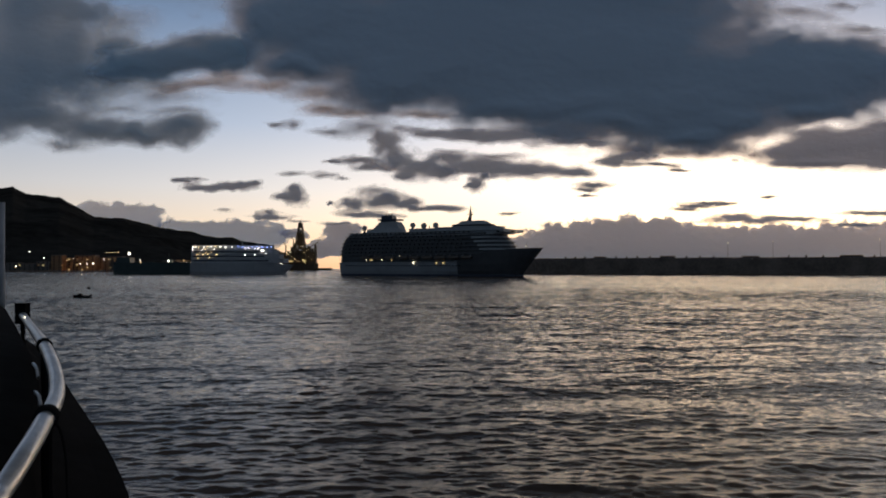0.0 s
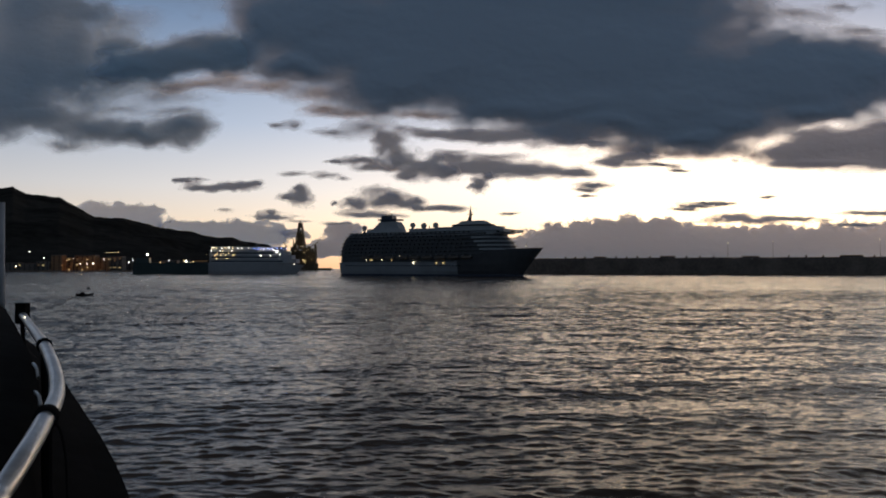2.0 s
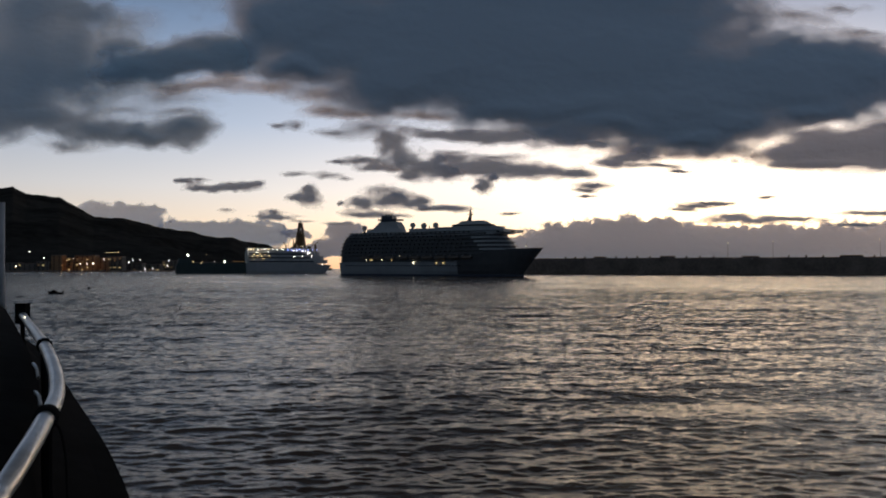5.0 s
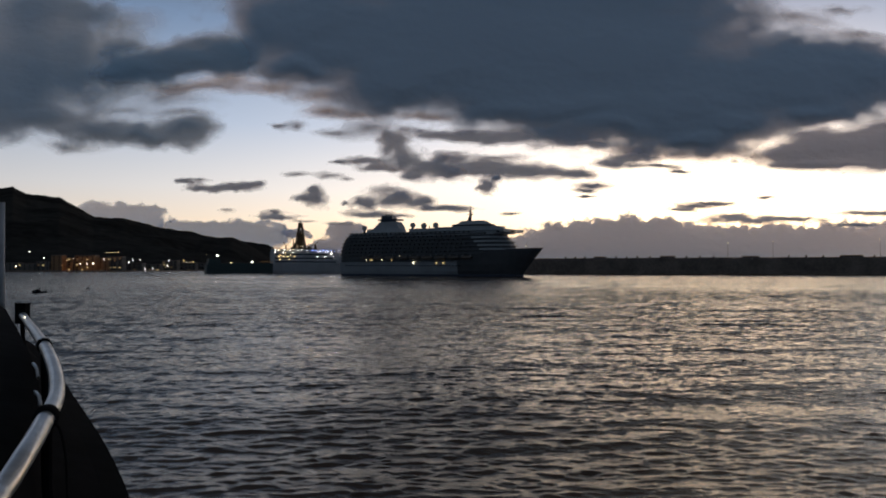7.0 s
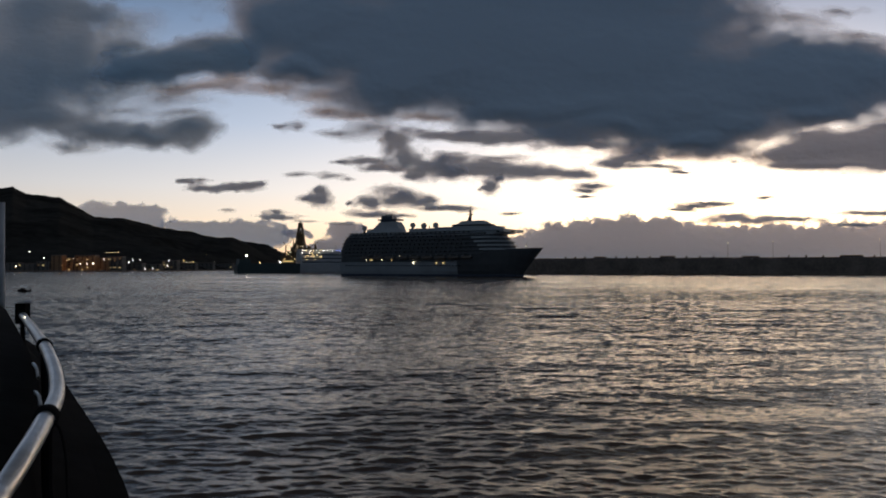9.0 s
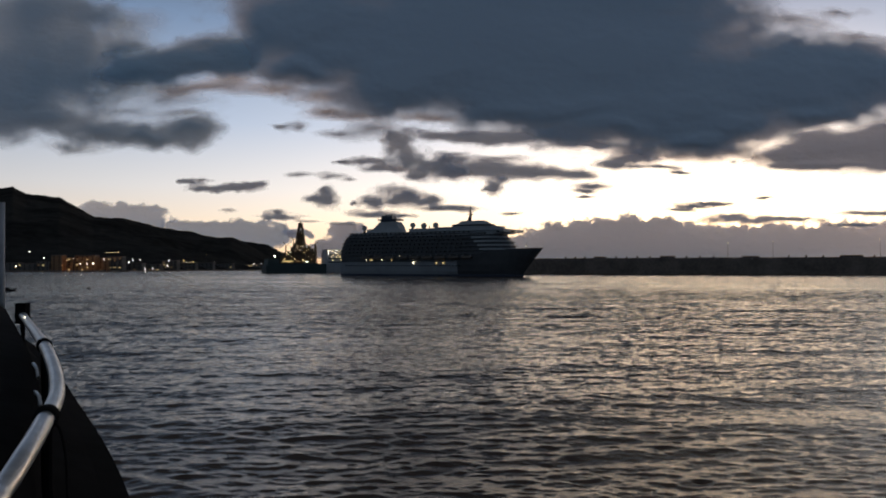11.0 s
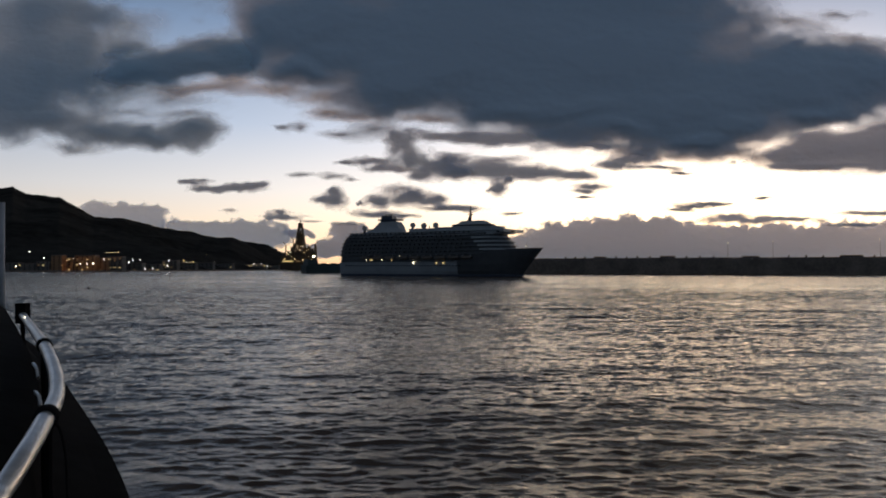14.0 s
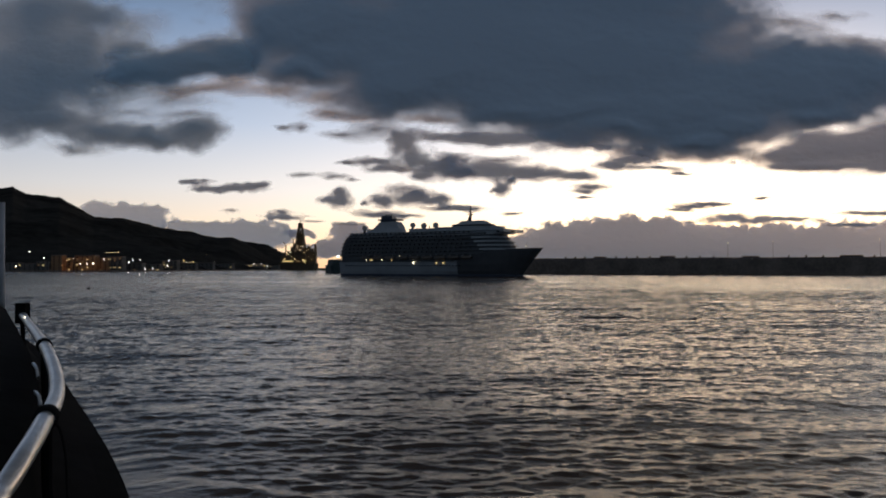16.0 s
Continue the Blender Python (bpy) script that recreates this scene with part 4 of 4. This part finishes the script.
# ---- own boat ----
def make_boat():
    boat = thing("moored_boat", pose(0, 0, 0), "black boat side with a curved brushed steel handrail", "boat")
    rail = smooth_path([(-0.95, -4.0, 5.72), (-0.98, 0.5, 5.84), (-1.08, 1.75, 5.92), (-1.12, 1.95, 5.93), (-1.19, 2.2, 5.97), (-1.32, 2.55, 5.99), (-1.48, 2.95, 6.01), (-1.74, 3.45, 6.04), (-2.15, 4.15, 6.08), (-2.83, 5.3, 6.08), (-3.74, 6.8, 6.1), (-4.91, 8.6, 6.16), (-6.83, 11, 6.25), (-10.0, 14.0, 6.6)])
    part("handrail", tube([p for p in rail if p.y < 6.7], 0.0295, 16), CHROME, boat, "curved brushed steel tube", smooth=True)

    def near(p):
        i = min(range(1, len(rail) - 1), key=lambda q: (rail[q] - Vector(p)).length)
        return rail[i], (rail[i + 1] - rail[i - 1]).normalized()

    for p in ((-1.34, 2.6, 6), (-2.15, 4.15, 6.08), (-3.55, 6.5, 6.09)):
        c, way = near(p)
        collar = part("rail_collar", tube([c - way * 0.035, c - way * 0.028, c + way * 0.028, c + way * 0.035], [0.033, 0.040, 0.040, 0.033], 14), BLACK_RUBBER, boat, "black rubber rail clamp", smooth=True)
        part("stanchion", tube([c, c + Vector((-0.02, 0.05, -0.25)), c + Vector((0.03, 0.05, -0.62))], [0.02, 0.018, 0.022], 8), BLACK_PAINT, collar, "black rail stanchion")
    # hull: bulwark, gunwale and flared side that follow the rail
    bm = bmesh.new()
    cover = bmesh.new()
    rings, flat = [], []
    for i, c in enumerate(rail):
        way = rail[min(i + 1, len(rail) - 1)] - rail[max(i - 1, 0)]
        side = Vector((way.y, -way.x, 0)).normalized()
        prof = [(-0.10, -0.06), (-0.06, -0.07), (-0.02, -0.42), (0.18, -0.50), (0.29, -0.53), (0.29, -0.61), (0.22, -0.66), (-0.05, -2.2), (-0.7, -c.z - 0.8), (-3.6, -c.z - 0.8), (-3.6, -0.62), (-0.25, -0.50)]
        rings.append([bm.verts.new(c + side * o + Vector((0, 0, dz))) for o, dz in prof])
        flat.append([cover.verts.new(c + side * o + Vector((0, 0, dz))) for o, dz in ((-0.07, -0.05), (-0.3, 0.015), (-0.9, 0.02), (-3.5, 0.0), (-3.5, -0.08), (-0.12, -0.12))])
    for bmx, rr in ((bm, rings), (cover, flat)):
        n = len(rr[0])
        for a, b in zip(rr, rr[1:]):
            for k in range(n):
                bmx.faces.new((a[k], a[(k + 1) % n], b[(k + 1) % n], b[k]))
        bmx.faces.new(rr[0])
        bmx.faces.new(rr[-1][::-1])
    part("hull", bm, BLACK_PAINT, boat, "black flared hull side")
    part("deck_cover", cover, BLACK_RUBBER, boat, "black deck cover")
    # lashings that show pale between the cover and the rail
    for a, b in (((-1.97, 3.7, 6.04), (-1.84, 3.5, 6)), ((-1.64, 3.1, 6), (-1.54, 2.95, 5.97))):
        part("lashing", tube(smooth_path([a, (Vector(a) + Vector(b)) / 2 + Vector((0.004, 0, 0.01)), b], 4), 0.007, 8), CHROME, boat, "short pale steel lashing")
    # thin cable from the lower clamp along the bulwark
    part("cable", tube(smooth_path([(-1.3, 2.56, 6), (-1.29, 2.6, 5.95), (-1.27, 2.6, 5.86), (-1.24, 2.55, 5.78), (-1.21, 2.5, 5.69)], 5), 0.004, 6), BLACK_RUBBER, boat)
    # fairlead with a small light
    c = Vector((-3.61, 6.6, 6.14))
    fair = part("fairlead", box(c.x - 0.045, c.x + 0.045, c.y - 0.04, c.y + 0.04, c.z - 0.12, c.z + 0.045), BLACK_PAINT, boat, "black fairlead block")
    part("fairlead_cap", box(c.x - 0.05, c.x + 0.05, c.y - 0.045, c.y + 0.045, c.z + 0.045, c.z + 0.055), BLACK_PAINT, fair)
    part("indicator_light", ball((-3.21, 5.9, 6.12), 0.007, 8, 6), LIGHT_DIM, fair, "tiny white light")
    # pale upright pole
    c = Vector((-5.05, 8.8, 6.15))
    part("pole", tube([c - Vector((0, 0, 0.3)), Vector((-5.06, 8.8, 6.46)), Vector((-5.07, 8.8, 7.25))], 0.034, 12), POLE_GREY, boat, "pale grey upright pole", smooth=True)
    return boat


boat = make_boat()


# ---- clouds ----
def cloud(label, lobes, mat, drift=(0, 0), seed=1, depth=0, ragged=0.7, size=60.0, cell=5.0, stretch=2.4):
    """A cloud that bulges towards the viewer from soft lobes (x, z, half width, half height)."""
    x0, x1 = min(b[0] - b[2] * 1.3 for b in lobes), max(b[0] + b[2] * 1.3 for b in lobes)
    z0, z1 = min(b[1] - b[3] * 1.4 for b in lobes), max(b[1] + b[3] * 1.4 for b in lobes)
    nx, nz = max(12, int((x1 - x0) / cell)), max(12, int((z1 - z0) / cell))
    X, Z = np.meshgrid(np.linspace(x0, x1, nx), np.linspace(z0, z1, nz))
    wide, tall = sum(b[2] for b in lobes) / len(lobes), sum(b[3] for b in lobes) / len(lobes)
    aspect = min(stretch, max(1.0, wide / tall / 1.6))
    stir = min(size, tall * 1.5)
    wx = X + stir * 1.2 * fbm(X / size / aspect, Z / size, seed + 31, 5)
    wz = Z + stir * 0.7 * fbm(X / size / aspect, Z / size, seed + 57, 5)
    total = np.zeros_like(X)
    for cx, cz, rx, rz in lobes:
        total += np.exp(5.0 * (1 - np.sqrt(((wx - cx) / rx) ** 2 + ((wz - cz) / rz) ** 2)))
    d = np.minimum(np.log(total + 1e-9) / 5.0, 0.9)
    d = d + ragged * fbm(X / (size * aspect), Z / (size * 0.8), seed, 6, 0.58) * np.clip(1.25 - d, 0.3, 1)
    keep = d > -0.15
    use = keep[:-1, :-1] | keep[1:, :-1] | keep[:-1, 1:] | keep[1:, 1:]
    Yv = depth - np.sqrt(np.clip(d + 0.15, 0, 1)) * tall * 0.5
    cx, cz = (x0 + x1) / 2, (z0 + z1) / 2
    ids = -np.ones(X.shape, int)
    rows, cols = np.nonzero(use)
    for dr, dc in ((0, 0), (1, 0), (0, 1), (1, 1)):
        ids[rows + dr, cols + dc] = 0
    pick = ids == 0
    ids[pick] = np.arange(pick.sum())
    verts = np.stack((X[pick] - cx, Yv[pick], Z[pick] - cz), -1)
    faces = np.stack((ids[rows, cols], ids[rows, cols + 1], ids[rows + 1, cols + 1], ids[rows + 1, cols]), -1)
    ob = mesh_ob("cloud", verts.tolist(), faces.tolist(), mat, smooth=True)
    attr = ob.data.attributes.new("cover", "FLOAT", "POINT")
    attr.data.foreach_set("value", d[pick].astype(np.float32))
    ob.location = (cx, 3900, cz)
    tagged(ob, label, "cloud", "drifting clouds")
    DRIFTS.append((ob, Vector((cx, 3900, cz)), Vector((drift[0], 0, drift[1]))))
    return ob


DRIFTS = []
cloud("broad dark slate cloud deck", [(-600, 1239, 488, 322), (46, 1224, 948, 474), (-69, 1023, 661, 244), (764, 1081, 1149, 474), (620, 822, 689, 149), (1252, 822, 661, 244), (1769, 937, 661, 287), (2157, 1006, 373, 167), (936, 1425, 747, 316), (-873, 1267, 258, 230), (-270, 937, 373, 172), (247, 1454, 1436, 345), (1310, 650, 316, 80), (850, 722, 373, 92), (-758, 1009, 230, 98), (1855, 793, 258, 86), (1482, 722, 345, 98)], CLOUD_DECK, (23, -26), seed=3, depth=60, ragged=0.34, size=170, cell=8)
cloud("dark arm of cloud reaching from the deck", [(-1304, 1063, 431, 132), (-1060, 1115, 273, 149), (-1548, 1035, 273, 98)], CLOUD_ARM, (46, -23), seed=4, depth=40, ragged=0.5, size=110, cell=7)
cloud("dark torn blue-grey cloud", [(-2137, 1109, 546, 316), (-1763, 994, 402, 144), (-2108, 1310, 517, 230), (-2051, 779, 373, 126), (-1778, 710, 359, 98), (-1519, 679, 273, 80), (-1318, 713, 207, 103), (-2194, 851, 316, 158), (-1878, 1109, 258, 172), (-2366, 937, 459, 316), (-1663, 1127, 201, 86)], CLOUD_TORN, (63, -20), seed=41, depth=90, ragged=0.55, size=120, cell=7)
cloud("thin blue-grey cloud veil", [(-1936, 937, 632, 230), (-1390, 802, 287, 40), (-1677, 828, 230, 57), (-1936, 633, 258, 57), (-1706, 1282, 316, 144), (-1476, 894, 316, 86)], CLOUD_VEIL, (57, -20), seed=44, depth=140, ragged=0.9, size=130)
cloud("thin pale cloud veil high up", [(1827, 1305, 258, 63), (2157, 1230, 258, 46), (1582, 1310, 258, 172), (2056, 1353, 230, 40)], CLOUD_THIN, (-40, -57), seed=47, depth=120, ragged=1.0, size=130)
cloud("pinkish fringe under the cloud arm", [(-1088, 1000, 201, 98), (-1218, 948, 287, 52), (-873, 948, 201, 57), (-629, 897, 201, 57), (-1390, 937, 201, 34)], CLOUD_FRINGE, (40, -23), seed=49, depth=80, ragged=0.8, size=90)
cloud("thin grey fringe under the cloud deck", [(-414, 791, 345, 40), (-69, 782, 258, 29), (-586, 805, 144, 34)], CLOUD_FRINGE, (34, -23), seed=46, depth=30, ragged=0.8, size=70)
cloud("brown-grey fringe under the cloud deck", [(994, 615, 258, 57), (1195, 598, 316, 40), (1482, 598, 172, 52), (1611, 575, 144, 40), (706, 667, 258, 40)], CLOUD_FRINGE, (9, -17), seed=53, depth=30, ragged=0.8, size=80)
cloud("flat-based grey cloud lit from behind", [(1984, 618, 330, 121), (1769, 581, 235, 78), (2229, 621, 316, 155), (1884, 532, 402, 29)], CLOUD_FLAT, (-6, -17), seed=5, depth=20, ragged=0.45, size=90)
cloud("long thin dark cloud", [(89, 676, 287, 55), (290, 658, 244, 46), (520, 684, 302, 75), (706, 638, 258, 29), (-40, 684, 144, 29)], CLOUD_LOW, (40, -17), seed=6, depth=10, ragged=0.7, size=70)
cloud("soft grey lumpy cloud", [(-370, 724, 201, 69), (-557, 687, 172, 34), (-178, 707, 138, 40)], CLOUD_THIN, (57, -14), seed=7, depth=15, ragged=0.8, size=70)
cloud("thin grey puff of cloud", [(-744, 727, 86, 49), (-827, 736, 75, 23)], CLOUD_THIN, (40, -14), seed=8, depth=20, size=50)
cloud("dark lumpy cloud with bright rims", [(-235, 633, 98, 92), (-195, 558, 115, 98), (-83, 509, 184, 80), (-270, 664, 75, 49), (32, 475, 132, 49), (-149, 460, 103, 37)], CLOUD_LOW, (86, 0), seed=9, depth=-30, ragged=0.55, size=70)
cloud("thin grey cloud streak", [(-399, 552, 172, 32), (-528, 544, 92, 17), (-322, 515, 155, 26), (-227, 506, 115, 23)], CLOUD_LOW, (69, -6), seed=10, depth=10, ragged=0.8, size=45)
cloud("ragged dark cloud over bright sky", [(247, 512, 258, 69), (448, 498, 302, 60), (655, 483, 172, 32), (103, 506, 172, 46), (46, 552, 138, 40)], CLOUD_LOW, (17, -17), seed=12, depth=0, ragged=0.75, size=60)
cloud("thin streak of cloud", [(290, 572, 273, 26), (46, 592, 144, 20)], CLOUD_THIN, (17, -17), seed=15, depth=14, ragged=0.8, size=40)
cloud("small dark puff of cloud", [(241, 426, 55, 57), (276, 457, 34, 32), (213, 403, 43, 26)], CLOUD_LOW, (132, -23), seed=13, depth=-10, ragged=0.8, size=40)
cloud("ragged dark cloud over bright sky", [(1017, 589, 132, 63), (930, 561, 132, 40), (873, 541, 144, 26), (1094, 521, 167, 23), (1209, 498, 80, 11)], CLOUD_LOW, (9, -17), seed=14, depth=8, ragged=0.7, size=50)
cloud("thin grey wisp of cloud", [(770, 423, 121, 29), (729, 400, 103, 17), (735, 368, 75, 9)], CLOUD_LOW, (-14, -9), seed=16, depth=12, ragged=0.7, size=36)
cloud("tiny puff of cloud", [(1485, 549, 34, 17)], CLOUD_THIN, (-11, -11), seed=61, depth=12, size=30)
cloud("thin dark streak of cloud", [(1353, 331, 195, 17), (1209, 302, 103, 14), (1275, 317, 138, 14)], CLOUD_LOW, (-26, -3), seed=17, depth=12, ragged=1.0, size=30, stretch=1.8)
cloud("thin dark streak of cloud", [(1646, 365, 63, 11)], CLOUD_LOW, (-34, -6), seed=18, depth=12, ragged=0.5, size=26)
cloud("long grey cloud streak", [(1539, 251, 359, 26), (1482, 268, 149, 20), (1783, 251, 215, 14)], CLOUD_STREAK, (-29, 0), seed=19, depth=12, ragged=0.9, size=36, stretch=2.0)
cloud("thin dark streak of cloud", [(2185, 285, 207, 17), (2099, 225, 201, 14)], CLOUD_LOW, (-11, 0), seed=20, depth=12, ragged=1.0, size=30, stretch=1.8)
cloud("lumpy grey cloud over the ship", [(-235, 354, 155, 66), (-379, 334, 103, 52), (-121, 337, 109, 49)], CLOUD_LOW, (149, 17), seed=21, depth=0, ragged=0.6, size=50)
cloud("thin pale veil over the ship", [(-287, 403, 172, 40), (-184, 377, 144, 34)], CLOUD_THIN, (144, 11), seed=62, depth=20, ragged=0.9, size=44)
cloud("flat streak of cloud over the ship", [(-385, 279, 172, 26), (-264, 265, 155, 17), (17, 308, 258, 23)], CLOUD_LOW, (86, 0), seed=63, depth=6, ragged=0.7, size=40)
cloud("small dark puff of cloud", [(-626, 354, 80, 69), (-698, 357, 75, 32), (-638, 397, 37, 46)], CLOUD_LOW, (230, -17), seed=22, depth=-10, ragged=0.5, size=40)
cloud("tiny puff of cloud", [(-482, 334, 20, 17), (-500, 328, 14, 11)], CLOUD_LOW, (172, 0), seed=64, depth=0, size=24)
cloud("small flat grey cloud", [(-1103, 414, 230, 32), (-1246, 414, 80, 20), (-982, 429, 109, 23)], CLOUD_LOW, (43, -6), seed=23, depth=6, ragged=0.9, size=34, stretch=1.8)
cloud("thin grey wisp of cloud", [(-1327, 449, 69, 17), (-1246, 455, 63, 14), (-1281, 443, 75, 11)], CLOUD_LOW, (40, -9), seed=24, depth=6, ragged=1.0, size=28, stretch=1.6)
cloud("thin grey wisp of cloud", [(-1097, 297, 63, 17)], CLOUD_THIN, (34, -3), seed=25, depth=6, size=30)
cloud("thin grey wisp of cloud", [(-839, 265, 138, 20), (-856, 288, 75, 20)], CLOUD_LOW, (63, 0), seed=26, depth=6, ragged=1.0, size=26, stretch=1.6)
cloud("thin grey wisp of cloud", [(-744, 483, 92, 20), (-586, 472, 103, 26), (-494, 455, 52, 14)], CLOUD_THIN, (52, -6), seed=27, depth=6, ragged=0.8, size=36)
cloud("thin flat wisp near the horizon", [(-514, 231, 138, 11), (-701, 242, 103, 9)], CLOUD_THIN, (75, 0), seed=65, depth=16, ragged=0.6, size=26)
cloud("thin wisp beside the mast", [(342, 282, 69, 11)], CLOUD_LOW, (17, 0), seed=66, depth=12, ragged=0.6, size=24)
cloud("long low cloud bank with puffed tops", [(672, 133, 230, 106), (968, 216, 63, 69), (948, 196, 115, 75), (1143, 213, 98, 63), (798, 185, 172, 69), (505, 104, 132, 69), (1338, 127, 747, 103), (1999, 127, 862, 103), (1051, 104, 862, 132), (2458, 127, 574, 109), (577, 185, 78, 37)], CLOUD_BANK, (0, 6), seed=29, depth=80, ragged=0.85, size=58, stretch=1.0)
cloud("blue-grey cloud behind the ridge", [(-1769, 271, 132, 78), (-1585, 274, 155, 66), (-1663, 228, 258, 86), (-1539, 236, 121, 63)], CLOUD_BLUE, (23, 0), seed=30, depth=40, ragged=0.6, size=55, stretch=1.0)
cloud("blue-grey cloud bank behind the headland", [(-1269, 199, 138, 63), (-1045, 187, 241, 69), (-1367, 216, 63, 40), (-936, 167, 161, 60), (-1103, 150, 316, 75), (-830, 185, 72, 32)], CLOUD_BLUE, (26, 0), seed=31, depth=60, ragged=0.6, size=52, stretch=1.0)
cloud("grey cloud low over the sea", [(-523, 179, 86, 66), (-465, 199, 57, 40), (-600, 104, 126, 52), (-758, 187, 78, 29)], CLOUD_BANK, (34, 0), seed=33, depth=50, ragged=0.65, size=52, stretch=1.0)


# ---- what moves ----
def motions():
    for ob, at, drift in DRIFTS:
        walk(ob, [(0, Matrix.Translation(at - drift / 2)), (16, Matrix.Translation(at + drift / 2))])
    walk(water, [(0, pose(0, 0, 0)), (16, pose(13.0, -4.0, 0))])
    rows = [(0, pose(-242.1, 744.5, 0, 0, 0, 4)), (0.5, pose(-242.5, 756.7, 0, 0, 0, 7)), (1, pose(-242.3, 768.5, 0, 0, 0, 9)),
            (1.5, pose(-241.5, 780.1, 0, 0, 0, 11.5)), (2, pose(-240.4, 791.9, 0, 0, 0, 13.5)), (3.5, pose(-231.4, 822.6, 0, 0, 0, 18)),
            (6.5, pose(-201.9, 870.6, 0, 0, 0, 25)), (8, pose(-184.8, 894.8, 0, 0, 0, 27)), (9, pose(-170.9, 903.6, 0, 0, 0, 28.5)),
            (11.5, pose(-136.3, 920.9, 0, 0, 0, 31)), (13.5, pose(-108.8, 932.9, 0, 0, 0, 32)), (15, pose(-89.3, 947.7, 0, 0, 0, 32)),
            (16, pose(-76.2, 955.1, 0, 0, 0, 32))]
    walk(ferry, [(t, Matrix.Translation((10, 0, 0)) @ m) for t, m in rows])
    rows = [(0, pose(*(-78.01, 166, 0.03), 0, 0, 200)), (1.5, pose(*(-80.29, 173, 0.01), 0, 0, 215)), (3.5, pose(*(-89.46, 184, 0.01), 0, 0, 185)), (7, pose(*(-103.1, 196, 0.01), 0, 0, 178)),
            (9, pose(*(-111.9, 205, 0.02), 0, 0, 178)), (12.5, pose(*(-126.5, 218, 0.01), 0, 0, 176)), (16, pose(*(-138.7, 226, 0.02), 0, 0, 176))]
    walk(dinghy, [(t, Matrix.Translation((0, 0, -m.translation.z)) @ m) for t, m in rows])


motions()
